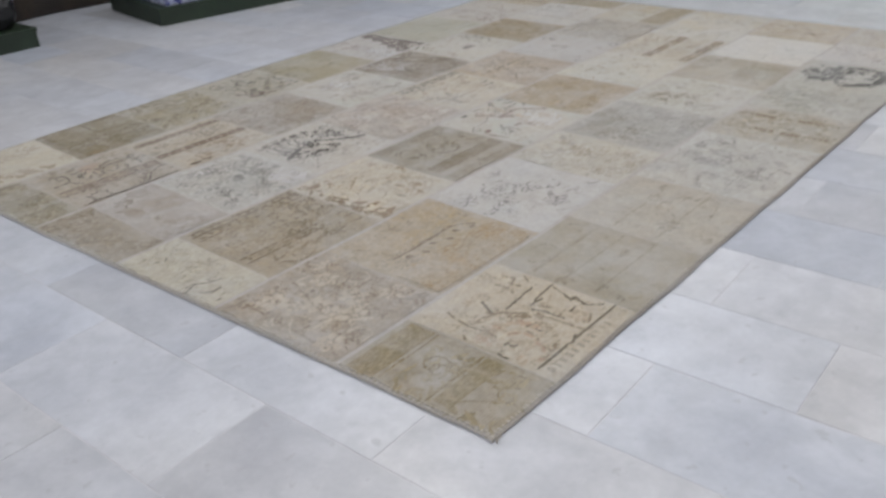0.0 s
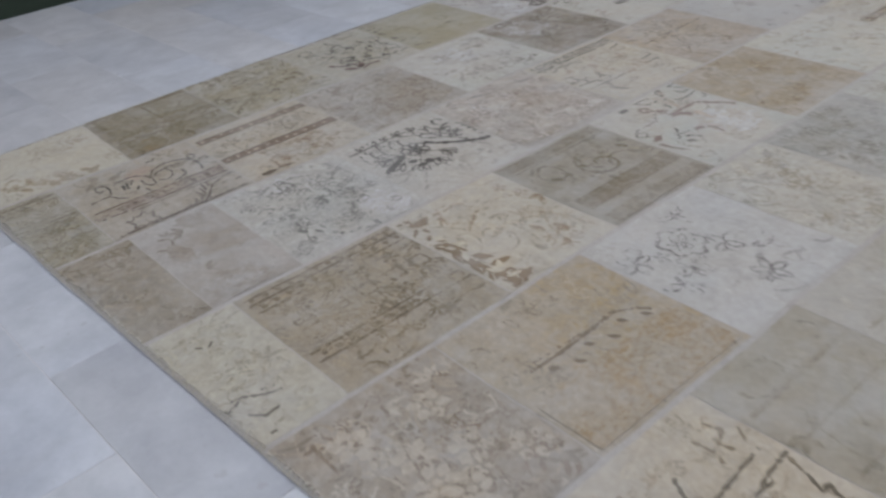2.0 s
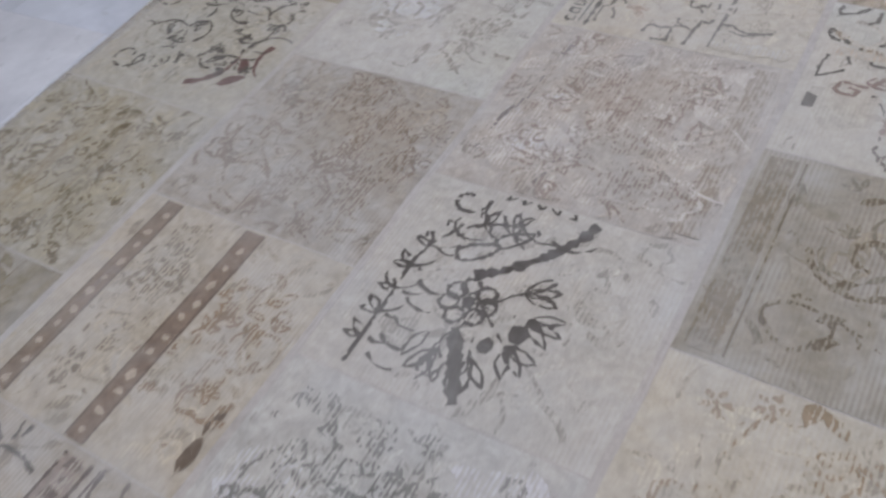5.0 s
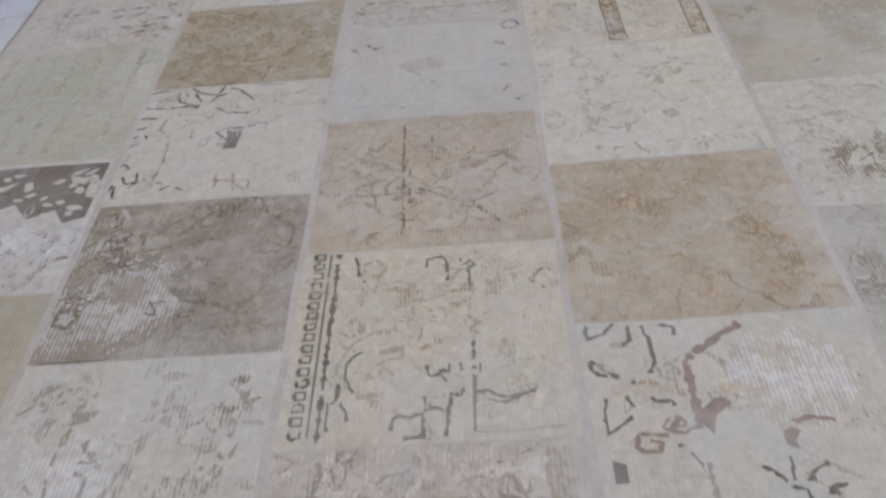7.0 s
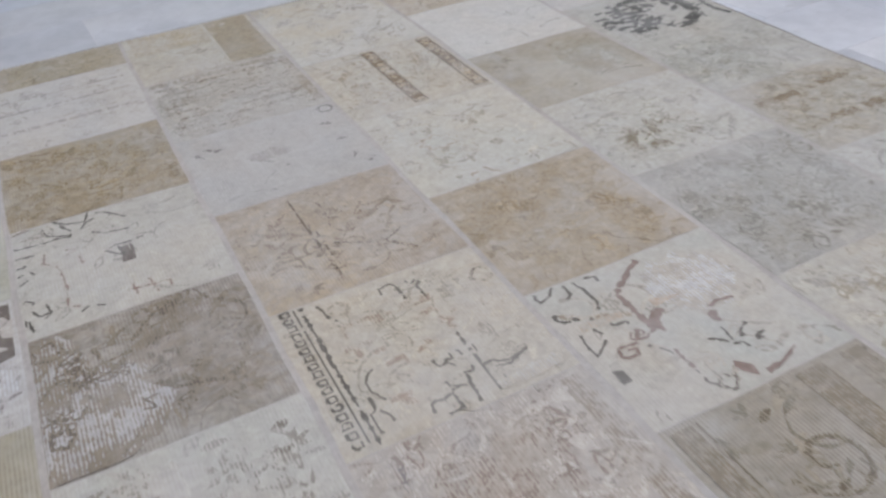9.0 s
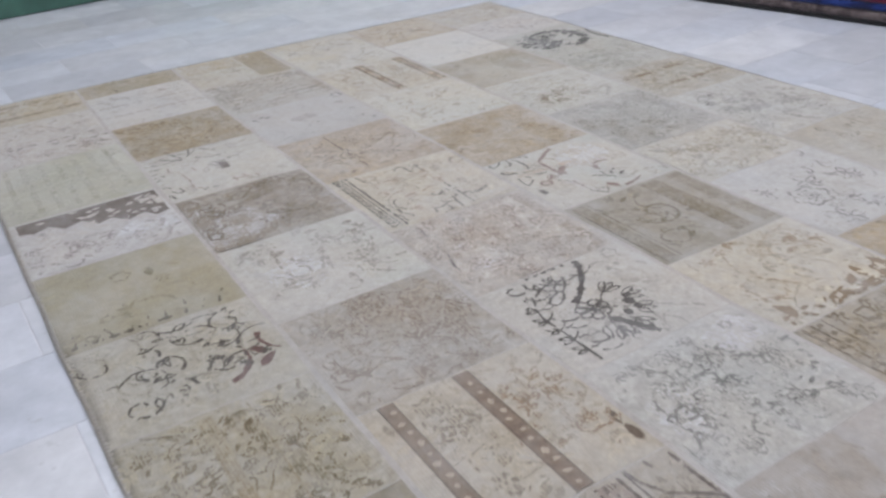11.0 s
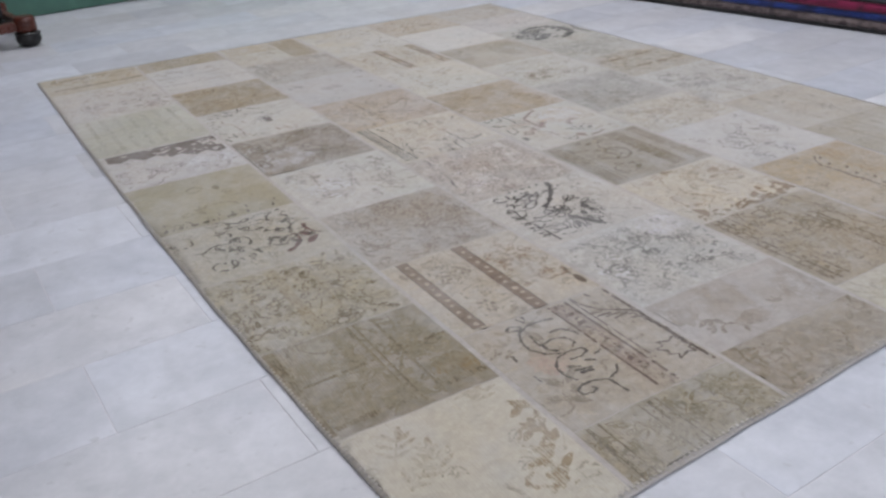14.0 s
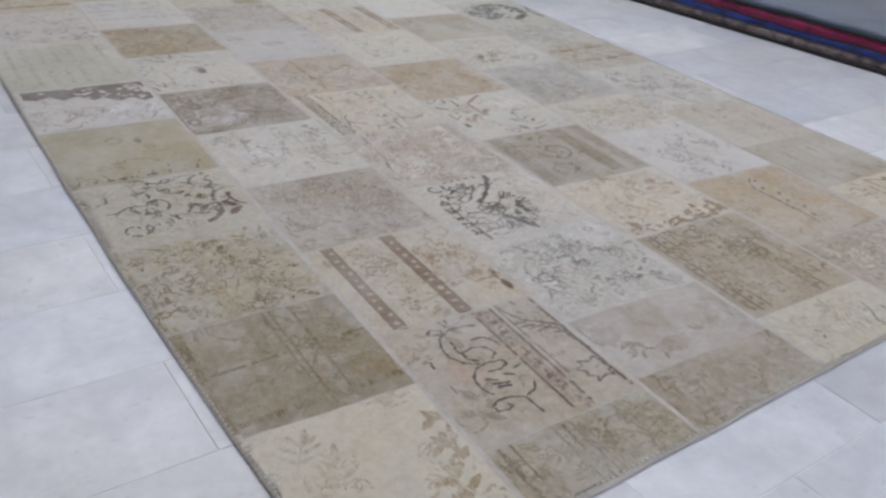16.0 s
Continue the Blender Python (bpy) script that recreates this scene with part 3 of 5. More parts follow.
p = patch(0, 2.92, 3.42, (178, 171, 160), 0.45, None, "pale pinkish wool piece with broken dark lines")
m = Motif(24)
m.line([(0.03, 3.10), (0.42, 3.13)], 0.010, 0.2).line([(0.03, 3.27), (0.42, 3.26)], 0.006, 0.3)
for x, y in ((0.28, 3.02), (0.36, 3.05), (0.32, 2.97), (0.40, 3.00), (0.24, 3.06), (0.42, 3.06), (0.38, 2.96), (0.30, 3.07), (0.43, 2.99), (0.34, 3.01)):
    m.leaf(x, y, m.r.uniform(-40, 40), 0.05, 0.018)
m.put(p, (86, 76, 70), 0.35)
m = Motif(25)
m.spray(0.36, 2.95, 100, 0.1, 3, 0.005, 0.035).spray(0.10, 3.0, 60, 0.09, 2, 0.005, 0.03)
m.put(p, ROSE, 0.6)

p = patch(0, 3.42, 3.75, (174, 163, 138), 0.5, None, "beige wool piece with brown cross stripes")
Motif(26).line([(0.03, 3.50), (0.44, 3.52)], 0.034).line([(0.03, 3.67), (0.44, 3.68)], 0.026, 0.05).put(p, (122, 104, 76), 0.45)
floral(p, 0, 3.53, 3.73, (150, 128, 92), 40, 0.03, 0.006, 0.6, 27)

# second column
p = patch(1, 0.0, 0.205, (148, 138, 113), 0.6, (156, 144, 118), "olive wool piece with narrow dark stripes")
m = Motif(31, False, False)
for x, w in ((0.487, 0.012), (0.515, 0.005), (0.62, 0.006), (0.645, 0.010), (0.665, 0.005)):
    m.band(x, 0.02, 0.195, w)
m.put(p, (98, 86, 66), 0.55)
floral(p, 1, 0.01, 0.20, (118, 104, 76), 50, 0.03, 0.005, 0.6, 32)

p = patch(1, 0.205, 0.61, (162, 150, 131), 0.4, None, "beige wool piece with dark scrolls, a star and striped borders")
m = Motif(33, False, False)
for x, y0, y1, w in ((0.702, 0.225, 0.60, 0.006), (0.752, 0.225, 0.60, 0.007), (0.768, 0.30, 0.60, 0.004), (0.868, 0.225, 0.60, 0.007)):
    m.line([(x, y0), (x, y1)], w, 0.04)
m.put(p, (80, 62, 55), 0.2)
m = Motif(44)
for i in range(9):
    y = 0.235 + 0.043 * i
    m.shape([(0.711, y), (0.738, y + 0.004), (0.742, y + 0.016), (0.716, y + 0.018)])
    m.blob(0.728, y + 0.029, 0.006, 5)
m.put(p, (96, 78, 70), 0.36)
m = Motif(45, True)
for i in range(14):
    m.leaf(0.87 + 0.004 * (i % 3), 0.225 + 0.027 * i, 60, 0.02, 0.009)
m.put(p, (112, 94, 84), 0.45)
Motif(34, False, False, 0.0003).band(0.728, 0.215, 0.60, 0.055).put(p, (138, 121, 111), 0.6)
m = Motif(35)
# a small scroll, its leafy arc, and a large scroll with a bud
m.line([(0.638, 0.241), (0.635, 0.271), (0.632, 0.298), (0.601, 0.313), (0.572, 0.314), (0.554, 0.303), (0.553, 0.286), (0.576, 0.280), (0.593, 0.287), (0.585, 0.296)], 0.0058, 0.0)
m.line([(0.630, 0.297), (0.663, 0.308), (0.683, 0.329)], 0.0058, 0.0)
m.line([(0.576, 0.331), (0.563, 0.364), (0.568, 0.395), (0.590, 0.419), (0.620, 0.427), (0.660, 0.421), (0.663, 0.406), (0.638, 0.396), (0.610, 0.401)], 0.0058, 0.0)
m.line([(0.609, 0.430), (0.579, 0.447), (0.560, 0.480), (0.563, 0.515), (0.580, 0.548), (0.615, 0.565), (0.653, 0.565), (0.682, 0.555)], 0.0058, 0.0)
m.line([(0.645, 0.435), (0.664, 0.451), (0.655, 0.475), (0.627, 0.487), (0.596, 0.480), (0.592, 0.458), (0.613, 0.439)], 0.0058, 0.0)
m.line([(0.597, 0.462), (0.588, 0.495), (0.596, 0.527)], 0.0058, 0.0)
m.line([(0.639, 0.510), (0.669, 0.511), (0.687, 0.485), (0.689, 0.466)], 0.0058, 0.0)
m.line([(0.560, 0.571), (0.576, 0.584), (0.599, 0.571), (0.591, 0.557), (0.564, 0.567)], 0.0058, 0.0)
m.line([(0.615, 0.578), (0.610, 0.605), (0.588, 0.621)], 0.0058, 0.0)
m.line([(0.624, 0.585), (0.629, 0.622)], 0.0058, 0.0)
m.line([(0.597, 0.349), (0.629, 0.343)], 0.007, 0.0)
m.line([(0.592, 0.362), (0.633, 0.352)], 0.007, 0.0)
m.line([(0.589, 0.383), (0.615, 0.365)], 0.007, 0.0)
m.line([(0.634, 0.381), (0.657, 0.367)], 0.007, 0.0)
m.line([(0.665, 0.386), (0.692, 0.392)], 0.007, 0.0)
m.line([(0.510, 0.457), (0.513, 0.483)], 0.007, 0.0)
m.line([(0.509, 0.366), (0.510, 0.397)], 0.007, 0.0)
m.put(p, (70, 65, 60), 0.25)
m = Motif(36)
# the star and a feathered stem
m.line([(0.807, 0.264), (0.820, 0.281), (0.802, 0.289), (0.806, 0.302), (0.791, 0.320), (0.813, 0.324), (0.810, 0.341), (0.837, 0.330), (0.857, 0.341), (0.859, 0.325), (0.873, 0.323), (0.858, 0.310), (0.870, 0.292), (0.854, 0.287), (0.860, 0.269), (0.838, 0.277), (0.818, 0.269), (0.807, 0.264)], 0.0058, 0.0)
m.line([(0.881, 0.355), (0.890, 0.392), (0.884, 0.432), (0.871, 0.467), (0.840, 0.493), (0.798, 0.523), (0.785, 0.551), (0.773, 0.582), (0.773, 0.612)], 0.006, 0.0)
m.line([(0.881, 0.360), (0.861, 0.391)], 0.006, 0.0)
m.line([(0.876, 0.399), (0.858, 0.414)], 0.006, 0.0)
m.line([(0.867, 0.417), (0.855, 0.432)], 0.006, 0.0)
m.line([(0.863, 0.439), (0.837, 0.453)], 0.006, 0.0)
m.line([(0.860, 0.457), (0.839, 0.471)], 0.006, 0.0)
m.line([(0.845, 0.476), (0.803, 0.472)], 0.006, 0.0)
m.line([(0.832, 0.486), (0.790, 0.488)], 0.006, 0.0)
m.line([(0.813, 0.497), (0.774, 0.502)], 0.006, 0.0)
m.line([(0.798, 0.512), (0.769, 0.520)], 0.006, 0.0)
m.line([(0.821, 0.583), (0.810, 0.620), (0.776, 0.632)], 0.006, 0.0)
m.put(p, (86, 72, 66), 0.25)
wash(p, 0.57, 0.42, 0.05, 0.05, (176, 150, 136), 0.85, 536)

p = patch(1, 0.61, 1.02, (173, 161, 140), 0.4, None, "cream wool piece with two brown guard borders and rosettes")
dotted_band(p, 0.521, 0.625, 1.012, 0.038, (122, 103, 86), (166, 152, 133), 37, 0.32)
dotted_band(p, 0.696, 0.612, 1.012, 0.042, (118, 98, 83), (166, 152, 133), 39, 0.32)
m = Motif(41)
m.flower(0.607, 0.875, 0.036, 7, 0.4).ring(0.607, 0.875, 0.042, 0.009, 0.12, 7, 0.05)
m.flower(0.585, 0.96, 0.03, 6).flower(0.592, 0.70, 0.03, 6)
m.arabesque(0.54, 0.63, 0.64, 1.0, 40, 0.02, 0.004)
m.put(p, (122, 110, 94), 0.42)
m = Motif(42, True)
m.ring(0.82, 0.755, 0.042, 0.010, 0.1, 6, 0.04).flower(0.82, 0.755, 0.02, 5)
m.ring(0.845, 0.835, 0.030, 0.007).spray(0.73, 0.82, 60, 0.13, 4, 0.005, 0.03).spray(0.80, 0.98, 250, 0.12, 3, 0.004, 0.03)
m.arabesque(0.70, 0.64, 0.865, 1.0, 30, 0.024, 0.0045)
m.put(p, (134, 110, 86), 0.4)
Motif(43).leaf(0.86, 0.64, 90, 0.06, 0.022).leaf(0.855, 0.70, 80, 0.05, 0.02).put(p, UMBER, 0.4)

p = patch(1, 1.02, 1.42, (161, 150, 134), 0.6, None, "taupe wool piece with a worn tone-on-tone floral ground")
floral(p, 1, 1.03, 1.41, (122, 104, 90), 110, 0.042, 0.0075, 0.42, 44)

p = patch(1, 1.42, 1.85, (177, 172, 161), 0.5, (172, 170, 158), "pale grey wool piece with sparse worn flowers", 0.3)
floral(p, 1, 1.44, 1.84, (132, 126, 114), 46, 0.042, 0.008, 0.45, 45)
wash(p, 0.60, 1.62, 0.09, 0.09, (194, 194, 198), 0.75, 545)
m = Motif(47)
m.line([(0.74, 1.735), (0.83, 1.74)], 0.014).leaf(0.76, 1.72, 240, 0.04, 0.02).leaf(0.84, 1.80, 200, 0.04, 0.02)
m.put(p, (108, 98, 84), 0.5)

p = patch(1, 1.85, 2.255, (140, 127, 108), 0.7, (150, 142, 126), "dark grey brown worn wool piece")
floral(p, 1, 1.87, 2.24, (100, 89, 76), 50, 0.042, 0.009, 0.6, 48)
wash(p, 0.55, 1.97, 0.13, 0.14, (180, 179, 180), 0.68, 548)
wash(p, 0.50, 2.14, 0.06, 0.10, (176, 176, 174), 0.72, 549)
wash(p, 0.72, 2.10, 0.09, 0.08, (164, 158, 148), 1.0, 550)

p = patch(1, 2.255, 2.68, (174, 170, 158), 0.4, None, "pale wool piece with thin dark branching lines", 0.2)
m = Motif(49)
m.line([(0.443, 2.619), (0.47, 2.599), (0.521, 2.592), (0.559, 2.596), (0.587, 2.587)], 0.0055, 0.03)
m.line([(0.452, 2.56), (0.505, 2.553)], 0.0055, 0.03)
m.line([(0.458, 2.515), (0.485, 2.522)], 0.0055, 0.03)
m.line([(0.454, 2.483), (0.489, 2.494), (0.499, 2.478)], 0.0055, 0.03)
m.line([(0.457, 2.415), (0.46, 2.447), (0.484, 2.465)], 0.0055, 0.03)
m.line([(0.46, 2.375), (0.472, 2.39), (0.489, 2.372), (0.475, 2.366)], 0.0055, 0.03)
m.line([(0.48, 2.346), (0.494, 2.32), (0.516, 2.323), (0.509, 2.356)], 0.0055, 0.03)
m.line([(0.517, 2.318), (0.502, 2.31)], 0.0055, 0.03)
m.line([(0.53, 2.654), (0.539, 2.617), (0.586, 2.592), (0.588, 2.615), (0.567, 2.649)], 0.0055, 0.03)
m.line([(0.555, 2.675), (0.581, 2.647), (0.623, 2.634), (0.635, 2.676)], 0.0055, 0.03)
m.line([(0.609, 2.607), (0.624, 2.629), (0.644, 2.638)], 0.0055, 0.03)
m.line([(0.633, 2.581), (0.656, 2.559), (0.708, 2.552)], 0.0055, 0.03)
m.line([(0.668, 2.498), (0.7, 2.494), (0.729, 2.501), (0.74, 2.51)], 0.0055, 0.03)
m.line([(0.646, 2.486), (0.68, 2.448), (0.674, 2.491)], 0.0055, 0.03)
m.line([(0.651, 2.661), (0.672, 2.651), (0.712, 2.604)], 0.0055, 0.03)
m.line([(0.57, 2.293), (0.59, 2.304), (0.617, 2.288)], 0.0055, 0.03)
m.line([(0.467, 2.323), (0.465, 2.3)], 0.0055, 0.03)
m.line([(0.472, 2.314), (0.478, 2.277)], 0.0055, 0.03)
m.put(p, (70, 66, 60), 0.3)
m = Motif(50)
m.shape([(0.672, 2.42), (0.702, 2.42), (0.706, 2.485), (0.68, 2.485)])
m.put(p, (96, 84, 78), 0.35)
m = Motif(51)
m.line([(0.452, 2.658), (0.489, 2.672), (0.518, 2.663)], 0.0055, 0.06)
m.line([(0.479, 2.63), (0.534, 2.623)], 0.0055, 0.06)
m.line([(0.525, 2.55), (0.519, 2.507), (0.546, 2.478), (0.552, 2.44), (0.554, 2.38), (0.548, 2.327)], 0.0055, 0.06)
m.line([(0.548, 2.327), (0.571, 2.311)], 0.0055, 0.06)
m.line([(0.565, 2.54), (0.593, 2.53), (0.595, 2.552)], 0.0055, 0.06)
m.line([(0.564, 2.518), (0.594, 2.523)], 0.0055, 0.06)
m.line([(0.594, 2.497), (0.596, 2.465)], 0.0055, 0.06)
m.line([(0.682, 2.289), (0.678, 2.336)], 0.0055, 0.06)
m.line([(0.674, 2.312), (0.75, 2.303)], 0.0055, 0.06)
m.line([(0.721, 2.276), (0.713, 2.332)], 0.0055, 0.06)
m.line([(0.75, 2.303), (0.748, 2.282)], 0.0055, 0.06)
m.line([(0.634, 2.681), (0.687, 2.678), (0.755, 2.668)], 0.0055, 0.06)
m.put(p, (134, 108, 96), 0.4)

p = patch(1, 2.68, 3.08, (158, 141, 110), 0.6, None, "brown wool piece with a mottled pile", 0.5)
floral(p, 1, 2.70, 3.06, (130, 112, 80), 90, 0.03, 0.006, 0.75, 52)

p = patch(1, 3.08, 3.55, (178, 174, 165), 0.35, None, "off-white wool piece with faint cross stripes", 0.15)
Motif(53).line([(0.48, 3.23), (0.86, 3.23)], 0.018, 0.1).line([(0.48, 3.36), (0.86, 3.36)], 0.014, 0.1).line([(0.48, 3.45), (0.86, 3.45)], 0.01, 0.1).put(p, (138, 134, 128), 0.5)
floral(p, 1, 3.14, 3.56, (150, 146, 138), 50, 0.03, 0.006, 0.7, 54)
p = patch(1, 3.55, 3.75, (160, 148, 122), 0.4, None, "beige end strip of wool carpet")
floral(p, 1, 3.60, 3.74, (150, 136, 108), 20, 0.03, 0.006, 0.7, 55)

# third column
p = patch(2, 0.0, 0.235, (147, 134, 113), 0.5, None, "olive taupe wool piece with a faint curling vine")
m = Motif(61)
x, y, a = 0.92, 0.06, 40
for i in range(6):
    x, y, a = m.curve(x, y, a, 0.085, -90 if i % 2 else 90, 0.008, 0.1, False)
    m.leaf(x, y, a + 70, 0.05, 0.022).leaf(x, y, a - 60, 0.04, 0.02)
    m.scroll(x, y + 0.02, 0.03, 1, 0, 0.006, 0.1, 0.8)
m.put(p, (120, 106, 82), 0.6)

p = patch(2, 0.235, 0.47, (150, 139, 126), 0.5, (160, 153, 146), "plain faded grey wool piece", 0.15)
wash(p, 0.93, 0.40, 0.05, 0.06, (176, 172, 168), 0.75, 562)
wash(p, 1.27, 0.33, 0.06, 0.09, (172, 168, 164), 0.75, 563)
wash(p, 1.08, 0.29, 0.08, 0.03, (170, 166, 162), 0.9, 564)

p = patch(2, 0.47, 0.86, (173, 170, 162), 0.5, None, "grey white wool piece scattered with small grey flowers")
floral(p, 2, 0.49, 0.84, (112, 112, 108), 130, 0.021, 0.007, 0.4, 63, 0.0)
wash(p, 1.25, 0.78, 0.08, 0.06, (196, 194, 204), 0.8, 565)
wash(p, 0.97, 0.66, 0.06, 0.09, (192, 192, 198), 0.85, 566)
m = Motif(64)
for x, y in ((1.12, 0.74), (1.02, 0.66), (1.18, 0.56), (1.0, 0.52), (1.25, 0.70), (1.07, 0.80), (1.28, 0.50)):
    m.flower(x, y, 0.028, 5, 0.5, True)
m.put(p, (100, 98, 94), 0.4)

p = patch(2, 0.86, 1.24, (175, 169, 158), 0.35, None, "pale beige wool piece with a bold black bouquet")
m = Motif(65, True)
m.line([(1.178, 1.228), (1.168, 1.20), (1.15, 1.165), (1.12, 1.13), (1.085, 1.095), (1.055, 1.075)], 0.017)
m.put(p, (44, 36, 34), 0.12, "black curved stem")
m = Motif(66, True)
# flower in the middle, buds and leaves to the east, curled stems to the north-west
m.line([(1.075, 0.985), (1.095, 0.95), (1.112, 0.915), (1.13, 0.878)], 0.020)
m.flower(1.07, 1.03, 0.045, 7, 0.55, True).blob(1.07, 1.03, 0.012)
for x, y, ang in ((1.135, 1.075, 20), (1.16, 1.035, -10), (1.15, 0.985, -40), (1.115, 0.95, -70), (1.07, 0.945, -95)):
    m.line([(1.09, 1.03), (x, y)], 0.004, 0.2)
    for d in (-28, 0, 28):
        q = Matrix.Rotation(radians(ang + d), 2) @ Vector((0.055, 0))
        m.leaf(x, y, ang + d, 0.052, 0.017)
m.blob(1.155, 1.01, 0.017).blob(1.125, 0.975, 0.014)
m.leaf(1.08, 0.985, -92, 0.085, 0.03).leaf(1.045, 0.965, -110, 0.05, 0.02)
x, y, a = 0.962, 0.875, 91
for i in range(8):
    x2, y2, a2 = m.curve(x, y, a, 0.045, 0 if i < 4 else -22, 0.0065, 0.03, False)
    m.leaf(x2, y2, a2 + 50, 0.034, 0.012).leaf(x2, y2, a2 + 95, 0.028, 0.011)
    m.curve(x2, y2, a2 - 70, 0.05, 60, 0.005, 0.05)
    m.curve(x2 + 0.012, y2, a2 - 100, 0.035, 70, 0.005, 0.05)
    x, y, a = x2, y2, a2
for i in range(5):
    m.curve(1.01 + 0.03 * i, 1.215 - 0.01 * i, -100 + 18 * i, 0.07, 90, 0.007, 0.04)
    m.leaf(1.03 + 0.028 * i, 1.225, 60 + 20 * i, 0.03, 0.012)
m.ring(1.035, 1.115, 0.032, 0.007, 0.1, 3, 0.0, 0.45, 35).ring(1.075, 1.155, 0.028, 0.007, 0.1, 3, 0.0, 0.4, 40)
m.scroll(0.975, 1.205, 0.034, -1, 20, 0.007, 0.03, 0.9)
for i in range(5):
    m.curve(0.985, 0.90 + 0.034 * i, -40, 0.05, 70, 0.007, 0.03)
m.put(p, (54, 48, 44), 0.18, "black line drawing of flowers and leaves")

p = patch(2, 1.24, 1.66, (172, 162, 150), 0.45, None, "pinkish beige wool piece with pale arabesques and a taupe edge stripe")
Motif(67).band(1.292, 1.255, 1.645, 0.042).put(p, (140, 126, 108), 0.7)
m = Motif(68)
m.arabesque(0.92, 1.27, 1.26, 1.64, 46, 0.062, 0.011, 0.03)
m.put(p, (190, 182, 174), 0.35)
m = Motif(69, True)
m.arabesque(0.92, 1.27, 1.26, 1.64, 52, 0.055, 0.008, 0.05)
for x, y in ((1.0, 1.35), (1.12, 1.43), (1.04, 1.55), (1.19, 1.32), (1.20, 1.56)):
    m.flower(x, y, 0.036, 6, 0.5).ring(x, y, 0.044, 0.007, 0.12, 6)
m.put(p, (136, 120, 110), 0.5)
wash(p, 1.13, 1.50, 0.09, 0.10, (150, 132, 120), 0.95, 568)
wash(p, 0.98, 1.40, 0.06, 0.09, (192, 188, 188), 0.8, 569)
m = Motif(70)
m.line([(0.925, 1.30), (0.93, 1.40), (0.95, 1.46), (0.945, 1.55), (0.965, 1.63)], 0.008, 0.12).line([(1.05, 1.27), (1.06, 1.33), (1.09, 1.36)], 0.006, 0.1)
m.put(p, (110, 104, 104), 0.45)

p = patch(2, 1.66, 2.075, (181, 171, 152), 0.4, None, "cream wool piece with a dotted dark border and brown florals")
m = Motif(71)
m.line([(0.952, 1.67), (0.952, 2.065)], 0.008, 0.04).line([(0.938, 1.67), (0.938, 2.065)], 0.003, 0.04)
for i in range(17):
    y = 1.678 + 0.0235 * i
    m.line([(0.911, y), (0.911, y + 0.014), (0.928, y + 0.014), (0.928, y), (0.911, y)], 0.0045)
m.put(p, (70, 66, 60), 0.25, "dark dotted border line")
m = Motif(72)
m.line([(0.98, 2.055), (0.988, 2.033), (0.991, 2.011), (1.001, 1.99)], 0.0055, 0.03)
m.line([(1.106, 2.021), (1.108, 2.038), (1.131, 2.045), (1.14, 2.035), (1.142, 1.983)], 0.0055, 0.03)
m.line([(1.162, 2.037), (1.169, 2.022), (1.181, 2.031), (1.19, 2.016), (1.177, 2.015), (1.179, 1.967)], 0.0055, 0.03)
m.line([(1.011, 1.836), (0.994, 1.828), (0.984, 1.812), (0.985, 1.784), (0.993, 1.767), (1, 1.756)], 0.0055, 0.03)
m.line([(0.977, 1.774), (0.975, 1.742), (0.967, 1.738)], 0.0055, 0.03)
m.line([(0.963, 1.738), (0.964, 1.688)], 0.0055, 0.03)
m.line([(0.98, 1.737), (0.989, 1.726), (0.993, 1.705)], 0.0055, 0.03)
m.line([(1.058, 1.686), (1.061, 1.706), (1.069, 1.71), (1.081, 1.707)], 0.0055, 0.03)
m.line([(1.081, 1.704), (1.093, 1.709), (1.104, 1.711), (1.106, 1.674), (1.078, 1.671)], 0.0055, 0.03)
m.line([(1.106, 1.718), (1.13, 1.719)], 0.0055, 0.03)
m.line([(1.105, 1.743), (1.107, 1.728), (1.134, 1.716)], 0.0055, 0.03)
m.line([(1.109, 1.802), (1.113, 1.78), (1.13, 1.784), (1.139, 1.767)], 0.0055, 0.03)
m.line([(1.143, 1.805), (1.143, 1.788), (1.126, 1.79)], 0.0055, 0.03)
m.line([(1.138, 1.671), (1.142, 1.72), (1.147, 1.74)], 0.0055, 0.03)
m.line([(1.143, 1.746), (1.159, 1.739), (1.164, 1.755)], 0.0055, 0.03)
m.line([(1.181, 1.848), (1.18, 1.802), (1.179, 1.678)], 0.0055, 0.03)
m.line([(1.18, 1.802), (1.19, 1.801), (1.188, 1.78)], 0.0055, 0.03)
m.line([(1.16, 1.804), (1.163, 1.787)], 0.0055, 0.03)
m.line([(1.18, 1.746), (1.201, 1.747), (1.213, 1.736), (1.229, 1.734), (1.245, 1.735), (1.271, 1.744)], 0.0055, 0.03)
m.line([(1.2, 1.731), (1.224, 1.724), (1.245, 1.733)], 0.0055, 0.03)
m.line([(1.201, 1.706), (1.198, 1.677), (1.19, 1.682)], 0.0055, 0.03)
m.put(p, (80, 75, 66), 0.3)
m = Motif(73)
m.line([(0.998, 1.963), (1.022, 1.968), (1.055, 1.969), (1.102, 1.96), (1.14, 1.957), (1.168, 1.961)], 0.011, 0.1)
m.line([(0.998, 1.963), (1, 1.911), (1.004, 1.874)], 0.011, 0.1)
m.line([(0.984, 1.904), (1.002, 1.905)], 0.011, 0.1)
m.line([(1.027, 1.872), (1.049, 1.876)], 0.011, 0.1)
m.line([(1.108, 1.854), (1.148, 1.845)], 0.011, 0.1)
m.line([(1.095, 1.831), (1.113, 1.842)], 0.011, 0.1)
